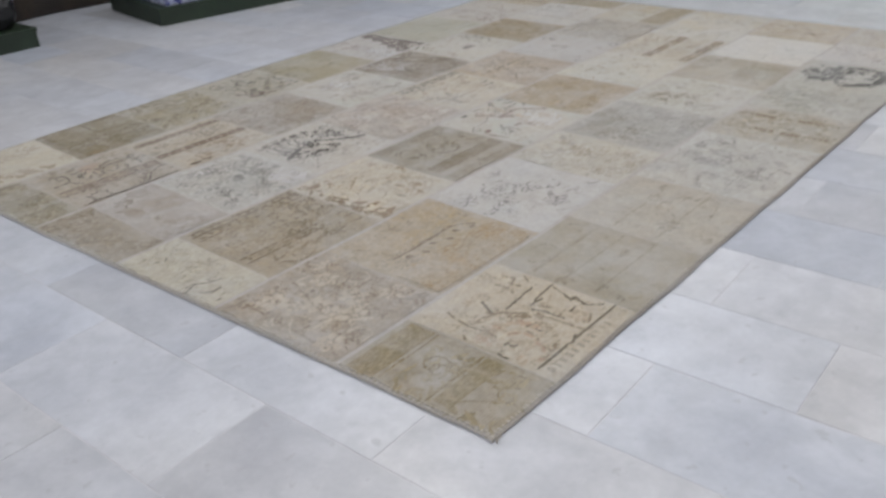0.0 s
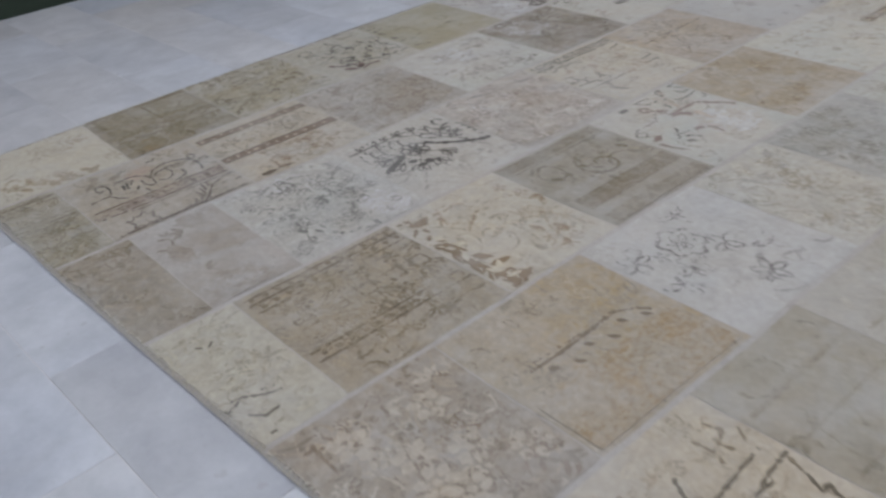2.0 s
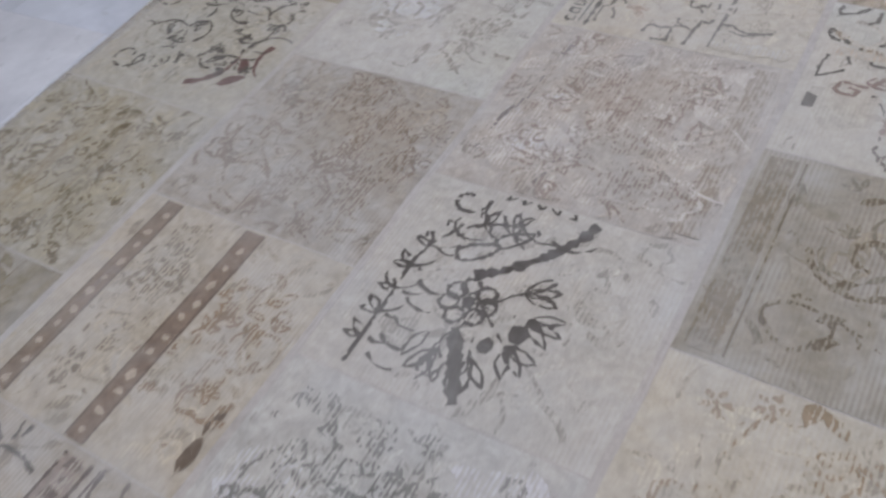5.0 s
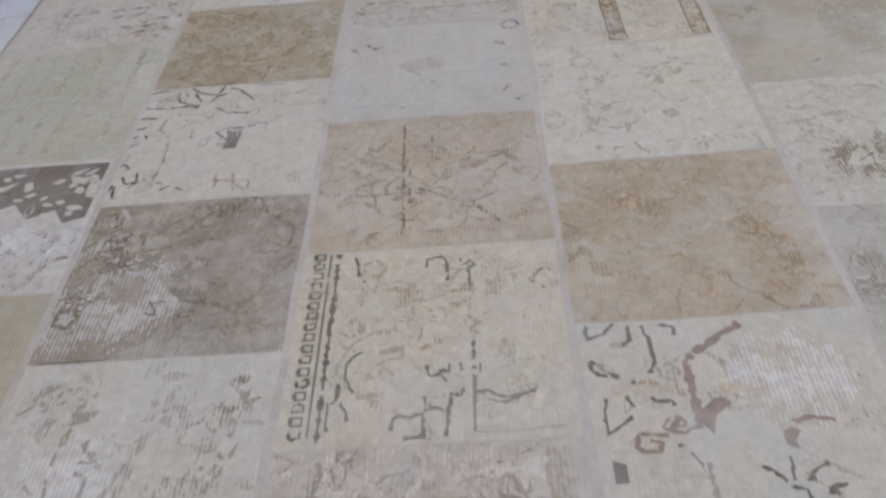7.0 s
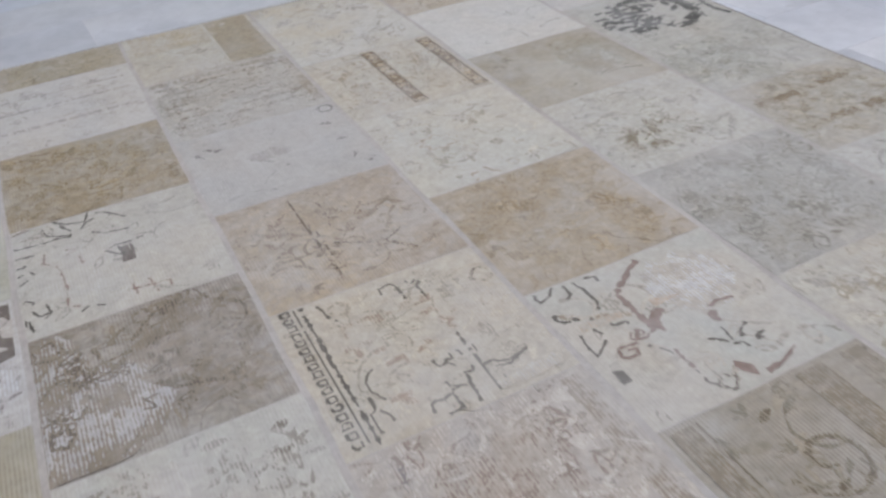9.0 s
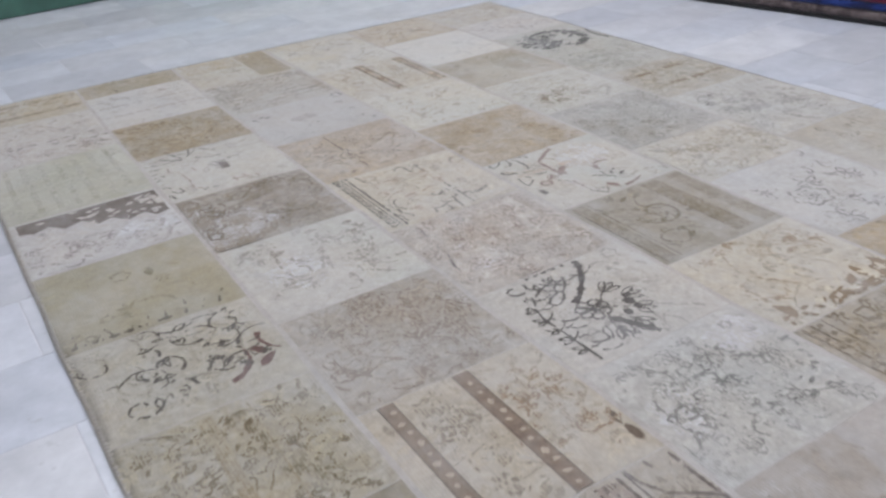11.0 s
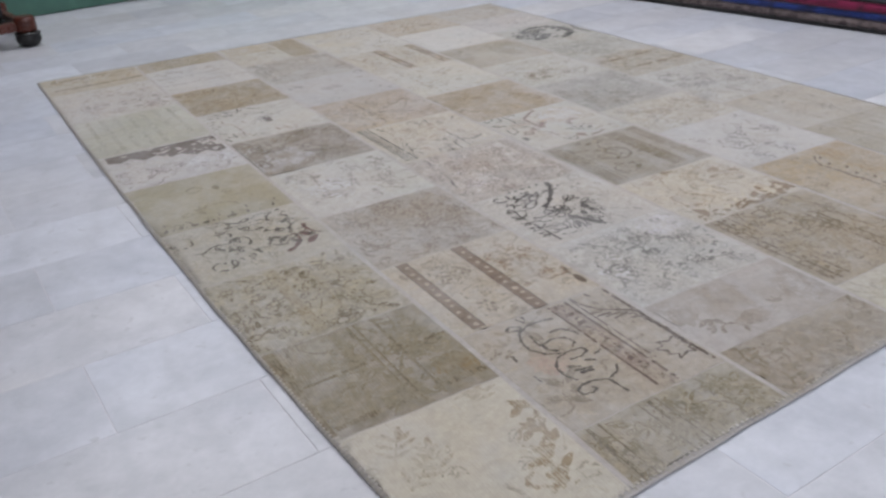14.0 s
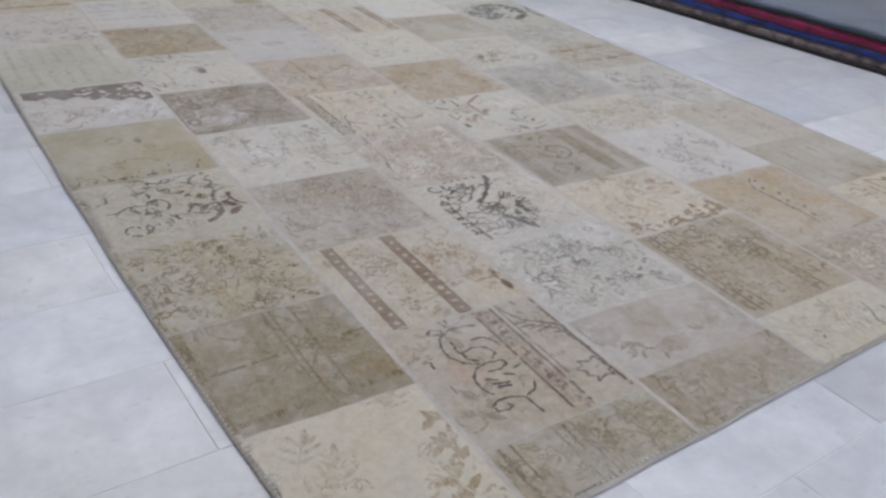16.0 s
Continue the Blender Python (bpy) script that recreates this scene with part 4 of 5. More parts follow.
m.line([(1.034, 1.831), (1.069, 1.839), (1.071, 1.816)], 0.011, 0.1)
m.line([(1.005, 1.745), (1.021, 1.749), (1.046, 1.75)], 0.011, 0.1)
m.line([(1.163, 1.935), (1.181, 1.921), (1.175, 1.884), (1.184, 1.859)], 0.011, 0.1)
m.line([(1.011, 1.91), (1.03, 1.909), (1.028, 1.896)], 0.011, 0.1)
m.line([(1.199, 1.904), (1.212, 1.903)], 0.011, 0.1)
for x, y in ((1.02, 1.90), (1.12, 1.955), (1.165, 1.93), (1.165, 1.89), (1.02, 1.745), (1.16, 1.955), (1.05, 1.965)):
    m.leaf(x, y, m.r.uniform(0, 360), 0.035, 0.018)
m.put(p, (150, 128, 110), 0.4)
Motif(74).ring(1.305, 1.975, 0.022, 0.007, 0.1, 4).put(p, (116, 108, 98), 0.6)
Motif(75).line([(1.18, 1.688), (1.31, 1.692)], 0.03).put(p, (186, 188, 190), 1.1)

p = patch(2, 2.075, 2.485, (165, 150, 131), 0.5, (170, 152, 124), "brown pink wool piece with a thin dark tree")
m = Motif(76)
m.line([(1.062, 2.11), (1.055, 2.46)], 0.006, 0.06).line([(1.075, 2.11), (1.07, 2.30)], 0.004, 0.2)
m.curve(1.11, 2.42, 280, 0.13, -30, 0.006, 0.1)
m.curve(1.06, 2.25, -20, 0.15, -25, 0.006, 0.08)
m.curve(1.19, 2.19, 20, 0.06, 30, 0.006, 0.05)
m.line([(1.19, 2.185), (1.235, 2.13)], 0.009)
m.put(p, (84, 70, 60), 0.35)
m = Motif(77)
for x, y, a in ((1.04, 2.30, 140), (1.0, 2.24, 100), (1.10, 2.22, 60), (0.98, 2.32, 80), (1.14, 2.26, 40)):
    m.spray(x, y, a, 0.06, 2, 0.006, 0.03)
m.put(p, (128, 108, 92), 0.6)

p = patch(2, 2.485, 2.90, (163, 160, 154), 0.25, None, "plain blue grey worn wool piece", 0.05)
wash(p, 1.09, 2.70, 0.06, 0.03, (140, 130, 120), 0.95, 578)
m = Motif(78)
for x, y in ((0.925, 2.79), (0.95, 2.81), (0.975, 2.79), (1.28, 2.58), (1.285, 2.67), (1.275, 2.77), (1.295, 2.53)):
    m.blob(x, y, 0.009).leaf(x, y, m.r.uniform(0, 360), 0.025, 0.011)
m.ring(1.30, 2.86, 0.02, 0.008)
m.put(p, (104, 98, 96), 0.45)

p = patch(2, 2.90, 3.32, (171, 165, 153), 0.5, None, "beige wool piece with a brown floral border")
Motif(79).line([(0.90, 3.295), (1.30, 3.295)], 0.03, 0.1).band(1.31, 2.93, 3.29, 0.03).put(p, (140, 126, 106), 0.7)
m = Motif(80)
for k in range(8):
    y, x = 2.935 + 0.046 * k, 0.91
    while x < 1.29:
        step = m.r.uniform(0.014, 0.034)
        if m.r.random() < 0.78:
            m.line([(x, y + m.r.uniform(-0.006, 0.006)), (x + step * 0.8, y + m.r.uniform(-0.006, 0.006))], m.r.uniform(0.007, 0.014), 0.0)
        x += step
m.put(p, (122, 106, 90), 0.45)
floral(p, 2, 2.93, 3.28, (136, 126, 110), 40, 0.03, 0.006, 0.6, 80)

p = patch(2, 3.32, 3.75, (176, 168, 150), 0.4, None, "pale beige wool end piece with a darker edge block")
Motif(81).shape([(1.17, 3.34), (1.315, 3.34), (1.315, 3.73), (1.17, 3.73)]).put(p, (146, 132, 106), 0.3)
Motif(82).shape([(0.91, 3.56), (1.16, 3.56), (1.16, 3.73), (0.91, 3.73)]).put(p, (168, 154, 124), 0.6)

# fourth column
p = patch(3, 0.0, 0.275, (176, 168, 147), 0.4, None, "cream wool piece with a few dark broken strokes")
m = Motif(91)
m.line([(1.625, 0.105), (1.631, 0.132), (1.654, 0.163), (1.661, 0.183), (1.662, 0.198)], 0.006, 0.05)
m.line([(1.677, 0.109), (1.706, 0.135), (1.702, 0.169)], 0.006, 0.05)
m.line([(1.639, 0.166), (1.645, 0.194)], 0.006, 0.05)
m.line([(1.753, 0.11), (1.752, 0.131)], 0.006, 0.05)
m.line([(1.779, 0.129), (1.774, 0.152)], 0.006, 0.05)
m.line([(1.81, 0.1), (1.813, 0.128), (1.807, 0.171), (1.798, 0.218)], 0.006, 0.05)
m.line([(1.427, 0.137), (1.446, 0.157), (1.433, 0.174)], 0.006, 0.05)
m.line([(1.65, 0.089), (1.636, 0.121)], 0.006, 0.05)
m.put(p, (84, 76, 66), 0.22)
floral(p, 3, 0.08, 0.26, (148, 136, 112), 25, 0.03, 0.005, 0.65, 92)

p = patch(3, 0.275, 0.71, (157, 142, 116), 0.5, None, "olive brown wool piece with a bordered floral field")
m = Motif(93, False, False)
for x, w in ((1.362, 0.007), (1.388, 0.009), (1.424, 0.006), (1.622, 0.007), (1.655, 0.007)):
    m.band(x, 0.29, 0.70, w)
m.put(p, (96, 80, 60), 0.42)
m = Motif(94)
for i in range(12):
    y = 0.305 + 0.034 * i
    m.blob(1.374, y, 0.008).shape([(1.398, y), (1.414, y + 0.006), (1.412, y + 0.016), (1.396, y + 0.014)]).blob(1.638, y + 0.01, 0.008)
for y in (0.35, 0.43, 0.51, 0.59, 0.66):
    m.line([(1.505, y - 0.022), (1.545, y - 0.020), (1.543, y + 0.020), (1.503, y + 0.018), (1.505, y - 0.022)], 0.008, 0.06)
    m.flower(1.465, y + 0.03, 0.024, 5, 0.5).flower(1.585, y - 0.02, 0.024, 5, 0.5).curve(1.45, y, 60, 0.05, 110, 0.007, 0.05)
    m.curve(1.70, y, 70, 0.07, 90, 0.008, 0.08)
m.put(p, (112, 97, 76), 0.5)
floral(p, 3, 0.29, 0.70, (120, 106, 84), 50, 0.03, 0.007, 0.65, 94)

p = patch(3, 0.71, 1.07, (179, 169, 149), 0.35, None, "cream wool piece with a brown leafy vine along one edge")
m = Motif(96)
m.line([(1.369, 0.72), (1.37, 0.752), (1.412, 0.748), (1.448, 0.706), (1.482, 0.708), (1.525, 0.724), (1.569, 0.737), (1.61, 0.732), (1.666, 0.71), (1.669, 0.74), (1.705, 0.737), (1.701, 0.774), (1.739, 0.78), (1.779, 0.748), (1.782, 0.712), (1.809, 0.705)], 0.01, 0.03)
m.line([(1.42, 0.688), (1.454, 0.69)], 0.01, 0.03)
m.line([(1.503, 0.722), (1.522, 0.748), (1.579, 0.761)], 0.01, 0.03)
m.line([(1.684, 0.703), (1.715, 0.705), (1.662, 0.747)], 0.01, 0.03)
m.line([(1.723, 0.729), (1.738, 0.747), (1.777, 0.728)], 0.01, 0.03)
m.line([(1.57, 0.726), (1.628, 0.704), (1.666, 0.699)], 0.01, 0.03)
for i in range(12):
    m.leaf(1.36 + 0.033 * i, 0.742 + 0.012 * math.sin(i * 0.9), 70 * math.sin(i * 1.7) + 20, 0.03, 0.012)
m.line([(1.55, 0.742), (1.61, 0.732), (1.68, 0.742), (1.74, 0.752), (1.79, 0.722)], 0.024, 0.02)
for x, y, a in ((1.39, 0.735, 60), (1.41, 0.75, 110), (1.60, 0.75, 40), (1.66, 0.755, 80), (1.71, 0.765, 30), (1.745, 0.76, 100), (1.77, 0.73, -40), (1.63, 0.725, -20)):
    m.leaf(x, y, a, 0.055, 0.026)
m.put(p, (126, 102, 72), 0.25, "brown vine border")
m = Motif(196, False, True, 0.0010)
for x, y, a in ((1.47, 0.745, 20), (1.53, 0.755, 50), (1.575, 0.745, -20), (1.665, 0.735, 30), (1.72, 0.745, 80), (1.69, 0.76, 150)):
    m.leaf(x, y, a, 0.040, 0.018)
m.put(p, (190, 180, 158), 0.2)
m = Motif(197)
m.ring(1.439, 0.855, 0.045, 0.009, 0.16, 5, 0.08, 1.2).ring(1.566, 0.985, 0.026, 0.007, 0.15, 5)
for x, y, a in ((1.64, 0.975, 20), (1.67, 0.96, 60), (1.70, 0.95, -20), (1.655, 0.945, 190), (1.52, 1.03, 80), (1.57, 1.03, 140)):
    m.leaf(x, y, a, 0.05, 0.022)
m.put(p, (140, 118, 90), 0.42)
m = Motif(97)
m.line([(1.375, 0.839), (1.419, 0.821), (1.457, 0.81)], 0.006, 0.05)
m.line([(1.382, 0.844), (1.382, 0.867)], 0.006, 0.05)
m.line([(1.504, 0.788), (1.519, 0.82), (1.49, 0.859)], 0.006, 0.05)
m.line([(1.71, 0.904), (1.687, 0.954), (1.655, 0.978)], 0.006, 0.05)
m.line([(1.573, 1.017), (1.641, 0.968), (1.687, 0.954)], 0.006, 0.05)
m.line([(1.722, 0.891), (1.725, 0.936), (1.748, 0.96)], 0.006, 0.05)
m.line([(1.601, 1.012), (1.645, 1.027), (1.72, 1.043)], 0.006, 0.05)
m.line([(1.449, 0.959), (1.479, 1.029)], 0.006, 0.05)
for x, y in ((1.42, 1.02), (1.55, 0.98), (1.68, 0.93), (1.64, 1.03), (1.72, 0.98), (1.48, 1.04)):
    m.flower(x, y, 0.022, 5, 0.5).curve(x, y, m.r.uniform(0, 360), 0.05, 120, 0.005, 0.1)
m.put(p, (146, 124, 98), 0.55)

p = patch(3, 1.07, 1.47, (146, 137, 119), 0.45, None, "grey brown wool piece with a faint round scroll and stripes", 0.3)
Motif(98).band(1.375, 1.085, 1.455, 0.045).band(1.645, 1.09, 1.455, 0.06).band(1.735, 1.09, 1.455, 0.05).put(p, (124, 110, 88), 0.62)
m = Motif(99)
m.band(1.405, 1.085, 1.455, 0.004).band(1.415, 1.085, 1.455, 0.003).band(1.615, 1.09, 1.455, 0.007).band(1.672, 1.09, 1.455, 0.007)
m.scroll(1.53, 1.30, 0.078, 1, 180, 0.010, 0.04, 1.15).ring(1.47, 1.17, 0.04, 0.008, 0.1, 4, 0.08)
m.curve(1.45, 1.20, 0, 0.14, -40, 0.006, 0.1)
for y in (1.14, 1.18, 1.24, 1.40):
    m.leaf(1.49, y, 30, 0.04, 0.018).curve(1.54, y, 60, 0.06, 120, 0.006, 0.15)
m.put(p, (106, 93, 73), 0.42)

p = patch(3, 1.47, 1.87, (176, 169, 155), 0.35, (168, 168, 158), "off-white wool piece with dark antler-like branches", 0.2)
m = Motif(199)
m.line([(1.352, 1.790), (1.40, 1.757), (1.44, 1.742), (1.482, 1.720)], 0.012, 0.05)
m.put(p, (142, 124, 100), 0.4)
m = Motif(198)
m.line([(1.473, 1.622), (1.485, 1.57), (1.483, 1.515), (1.50, 1.49)], 0.0045, 0.15).curve(1.610, 1.585, -70, 0.05, 60, 0.008)
m.curve(1.635, 1.56, -80, 0.04, 50, 0.008)
m.ring(1.512, 1.498, 0.016, 0.006, 0.2, 4).leaf(1.53, 1.50, 60, 0.03, 0.012)
m.put(p, (104, 96, 90), 0.4)
m = Motif(100)
m.line([(1.356, 1.863), (1.354, 1.834), (1.379, 1.843), (1.399, 1.863)], 0.0065, 0.03)
m.line([(1.42, 1.857), (1.419, 1.828), (1.406, 1.818)], 0.0065, 0.03)
m.line([(1.441, 1.856), (1.442, 1.838), (1.448, 1.832), (1.448, 1.787), (1.44, 1.766), (1.432, 1.756), (1.418, 1.736), (1.409, 1.75)], 0.0065, 0.03)
m.line([(1.467, 1.857), (1.487, 1.848), (1.486, 1.834), (1.491, 1.836)], 0.0065, 0.03)
m.line([(1.354, 1.791), (1.355, 1.772), (1.363, 1.764), (1.375, 1.76)], 0.0065, 0.03)
m.line([(1.354, 1.791), (1.373, 1.776), (1.391, 1.756)], 0.0065, 0.03)
m.line([(1.368, 1.719), (1.362, 1.695), (1.363, 1.658), (1.397, 1.683), (1.404, 1.702), (1.398, 1.722)], 0.0065, 0.03)
m.line([(1.433, 1.72), (1.436, 1.711), (1.459, 1.71), (1.463, 1.7)], 0.0065, 0.03)
m.line([(1.452, 1.637), (1.468, 1.622), (1.478, 1.604)], 0.0065, 0.03)
m.line([(1.553, 1.595), (1.566, 1.588), (1.579, 1.572)], 0.0065, 0.03)
m.line([(1.595, 1.614), (1.588, 1.572)], 0.0065, 0.03)
m.line([(1.605, 1.571), (1.619, 1.587), (1.641, 1.598)], 0.0065, 0.03)
m.line([(1.582, 1.564), (1.6, 1.559), (1.601, 1.545)], 0.0065, 0.03)
m.line([(1.651, 1.564), (1.634, 1.561), (1.623, 1.545)], 0.0065, 0.03)
m.shape([(1.362, 1.616), (1.379, 1.61), (1.38, 1.58), (1.36, 1.579)])
m.put(p, (78, 72, 66), 0.25)
m = Motif(101)
m.line([(1.589, 1.849), (1.559, 1.831), (1.529, 1.808), (1.506, 1.797)], 0.014, 0.03)
m.line([(1.505, 1.793), (1.492, 1.778), (1.492, 1.751), (1.492, 1.725), (1.491, 1.696), (1.492, 1.671)], 0.014, 0.03)
m.line([(1.533, 1.707), (1.517, 1.689), (1.499, 1.676)], 0.014, 0.03)
m.line([(1.619, 1.668), (1.607, 1.641), (1.603, 1.623)], 0.014, 0.03)
m.line([(1.493, 1.667), (1.476, 1.661), (1.467, 1.654), (1.441, 1.661)], 0.007, 0.03)
m.line([(1.458, 1.683), (1.471, 1.673), (1.467, 1.664), (1.451, 1.67)], 0.007, 0.03)
m.line([(1.443, 1.651), (1.402, 1.656), (1.397, 1.636), (1.405, 1.628), (1.427, 1.627), (1.434, 1.641), (1.416, 1.646)], 0.007, 0.03)
m.line([(1.486, 1.604), (1.485, 1.578), (1.486, 1.553)], 0.007, 0.03)
m.line([(1.618, 1.666), (1.642, 1.671), (1.67, 1.662)], 0.007, 0.03)
m.line([(1.602, 1.65), (1.596, 1.641), (1.599, 1.627)], 0.007, 0.03)
m.line([(1.449, 1.681), (1.439, 1.666), (1.449, 1.658), (1.465, 1.683)], 0.007, 0.03)
m.shape([(1.522, 1.715), (1.482, 1.68), (1.505, 1.65)])
m.leaf(1.552, 1.535, -75, 0.055, 0.024).curve(1.585, 1.484, 5, 0.085, 25, 0.012)
m.put(p, (128, 105, 97), 0.28)
wash(p, 1.63, 1.74, 0.09, 0.10, (192, 194, 198), 0.72, 612)
wash(p, 1.42, 1.60, 0.06, 0.06, (188, 182, 168), 0.85, 613)
Motif(112).shape([(1.38, 1.745), (1.47, 1.74), (1.46, 1.72), (1.375, 1.722)]).shape([(1.53, 1.74), (1.60, 1.72), (1.53, 1.715)]).put(p, (184, 160, 136), 0.75)

p = patch(3, 1.87, 2.285, (166, 148, 120), 0.55, None, "warm brown mottled wool piece", 0.5)
floral(p, 3, 1.89, 2.27, (148, 128, 96), 80, 0.035, 0.008, 0.8, 102)

p = patch(3, 2.285, 2.73, (182, 176, 160), 0.4, (176, 174, 162), "cream wool piece with a small faded rosette", 0.25)
m = Motif(103)
m.ring(1.48, 2.51, 0.045, 0.006, 0.18, 8, 0.08, 0.75).curve(1.42, 2.53, 10, 0.05, 20, 0.004)
m.ring(1.50, 2.30, 0.03, 0.006, 0.2, 5, 0.1)
m.put(p, (148, 126, 100), 0.4)
m = Motif(104)
m.leaf(1.62, 2.57, 40, 0.05, 0.025).leaf(1.66, 2.54, 0, 0.04, 0.02).blob(1.60, 2.43, 0.017).leaf(1.43, 2.40, 80, 0.05, 0.02)
m.arabesque(1.38, 2.32, 1.74, 2.68, 25, 0.03, 0.005)
m.put(p, (146, 142, 122), 0.55)

p = patch(3, 2.73, 3.17, (180, 171, 152), 0.4, None, "cream wool piece with two brown dotted stripes")
dotted_band(p, 1.545, 2.745, 3.15, 0.045, (118, 95, 68), (170, 152, 124), 105)
dotted_band(p, 1.735, 2.745, 3.15, 0.045, (112, 90, 64), (166, 148, 120), 107)
floral(p, 3, 2.75, 3.15, (146, 128, 100), 80, 0.025, 0.005, 0.6, 109)

p = patch(3, 3.17, 3.75, (182, 178, 166), 0.35, (178, 168, 144), "off-white wool end piece with worn grey flowers", 0.2)
floral(p, 3, 3.2, 3.72, (136, 130, 116), 44, 0.035, 0.006, 0.6, 110)
m = Motif(111)
m.ring(1.50, 3.60, 0.045, 0.008, 0.15, 6, 0.1, 0.7).ring(1.60, 3.63, 0.035, 0.007, 0.15, 6, 0.1, 0.7)
m.put(p, (146, 130, 96), 0.45)

# fifth column
p = patch(4, 0.0, 0.475, (160, 146, 127), 0.5, None, "taupe wool piece with a lattice of diagonal lines and pale florets")
m = Motif(121)
m.line([(1.80, 0.313), (1.99, 0.25), (2.18, 0.181)], 0.009, 0.06).line([(1.813, 0.167), (2.0, 0.27), (2.18, 0.36)], 0.008, 0.08).line([(1.82, 0.37), (2.19, 0.33)], 0.008, 0.08).line([(1.83, 0.15), (2.18, 0.135)], 0.008, 0.08)
m.arabesque(1.81, 0.12, 2.19, 0.45, 45, 0.03, 0.005)
m.put(p, (122, 104, 86), 0.5)
m = Motif(122)
for x, y in ((1.90, 0.36), (1.98, 0.26), (2.05, 0.25), (2.10, 0.28), (1.88, 0.20), (2.14, 0.16), (2.03, 0.34), (2.10, 0.42)):
    m.flower(x, y, 0.042, 6, 0.6)
m.arabesque(1.81, 0.12, 2.19, 0.46, 28, 0.04, 0.010)
m.put(p, (182, 170, 152), 0.3)
m = Motif(132)
m.arabesque(1.95, 0.36, 2.19, 0.47, 26, 0.035, 0.009)
m.put(p, (136, 116, 100), 0.5)

p = patch(4, 0.475, 0.92, (168, 154, 132), 0.45, (164, 142, 104), "golden brown and pink wool piece with a dark branch")
Motif(123).shape([(2.04, 0.49), (2.195, 0.49), (2.195, 0.90), (2.04, 0.90)]).put(p, (156, 128, 86), 0.72)
wash(p, 2.10, 0.60, 0.08, 0.09, (160, 132, 90), 0.6, 623)
m = Motif(124)
m.line([(1.975, 0.55), (1.978, 0.629), (1.974, 0.72), (1.969, 0.805)], 0.008, 0.05)
m.line([(1.96, 0.56), (1.975, 0.80)], 0.004, 0.25)
for k in range(6):
    m.leaf(1.99 + 0.02 * (k % 2), 0.58 + 0.05 * k, 40, 0.03, 0.013)
m.line([(1.972, 0.80), (1.99, 0.835), (2.02, 0.86)], 0.006, 0.1).leaf(2.14, 0.865, -25, 0.06, 0.016).leaf(2.18, 0.85, 60, 0.04, 0.014).leaf(2.10, 0.87, 200, 0.04, 0.014)
m.put(p, (108, 90, 68), 0.28)

p = patch(4, 0.92, 1.345, (174, 171, 165), 0.35, None, "pale blue grey wool piece with dark outlined rosettes", 0.15)
m = Motif(125, True)
m.ring(1.92, 1.105, 0.056, 0.008, 0.14, 6, 0.12, 0.9).flower(1.92, 1.105, 0.034, 6)
for x, y, k in ((1.99, 1.17, 4), (2.12, 1.14, 5), (1.995, 1.045, 4), (1.90, 0.965, 4), (2.06, 1.24, 3), (1.84, 1.19, 3), (2.02, 0.97, 3)):
    for i in range(k):
        m.leaf(x, y, 360 / k * i + 20 * m.r.random(), 0.048, 0.022)
    m.curve(x, y, m.r.uniform(0, 360), 0.05, 110, 0.006, 0.1)
m.put(p, (96, 90, 88), 0.42)

p = patch(4, 1.345, 1.67, (177, 171, 157), 0.4, None, "yellowish cream wool piece with worn florals")
floral(p, 4, 1.36, 1.66, (148, 137, 114), 60, 0.04, 0.007, 0.6, 126)

p = patch(4, 1.67, 2.11, (160, 156, 146), 0.55, None, "grey wool piece with a dense worn floral ground")
floral(p, 4, 1.68, 2.10, (128, 124, 114), 140, 0.03, 0.006, 0.6, 127)

p = patch(4, 2.11, 2.52, (176, 172, 159), 0.4, None, "pale wool piece with one brown leafy spray")
m = Motif(128)
for x, y, a in ((1.90, 2.26, 200), (1.92, 2.27, 150), (1.94, 2.25, 20), (1.96, 2.27, 50), (2.0, 2.27, 10), (1.93, 2.22, 260), (1.88, 2.23, 230), (2.02, 2.23, 320)):
    for d in (-30, 0, 32):
        m.leaf(x, y, a + d, 0.055, 0.018)
    m.curve(x, y, a + 180, 0.05, 40, 0.005, 0.1)
m.put(p, (122, 110, 88), 0.4)
floral(p, 4, 2.13, 2.50, (150, 148, 130), 35, 0.03, 0.005, 0.65, 129)

p = patch(4, 2.52, 2.92, (152, 142, 121), 0.5, (162, 154, 136), "taupe plain wool piece", 0.1)
wash(p, 2.08, 2.74, 0.10, 0.15, (172, 170, 158), 0.7, 640)
p = patch(4, 2.92, 3.36, (184, 181, 172), 0.3, None, "plain off-white wool piece", 0.08)
p = patch(4, 3.36, 3.75, (176, 164, 143), 0.4, None, "beige wool end piece with one dark motif")
m = Motif(130)
m.ring(1.98, 3.56, 0.05, 0.009, 0.2, 5, 0.1, 0.6).leaf(2.05, 3.52, 300, 0.06, 0.02).leaf(1.9, 3.58, 160, 0.06, 0.02)
m.put(p, (118, 104, 82), 0.4)

# sixth column, along the east edge
p = patch(5, 0.0, 0.35, (152, 137, 104), 0.55, (150, 140, 122), "olive gold corner piece with darker blocks")
Motif(141).shape([(2.24, 0.12), (2.32, 0.12), (2.32, 0.34), (2.24, 0.34)]).shape([(2.48, 0.14), (2.53, 0.14), (2.53, 0.33), (2.48, 0.33)]).put(p, (126, 110, 76), 0.6)
m = Motif(142)
m.line([(2.33, 0.13), (2.33, 0.34)], 0.006).line([(2.47, 0.13), (2.47, 0.33)], 0.008).scroll(2.40, 0.24, 0.04, 1, 0, 0.007)
m.put(p, (116, 98, 66), 0.5)

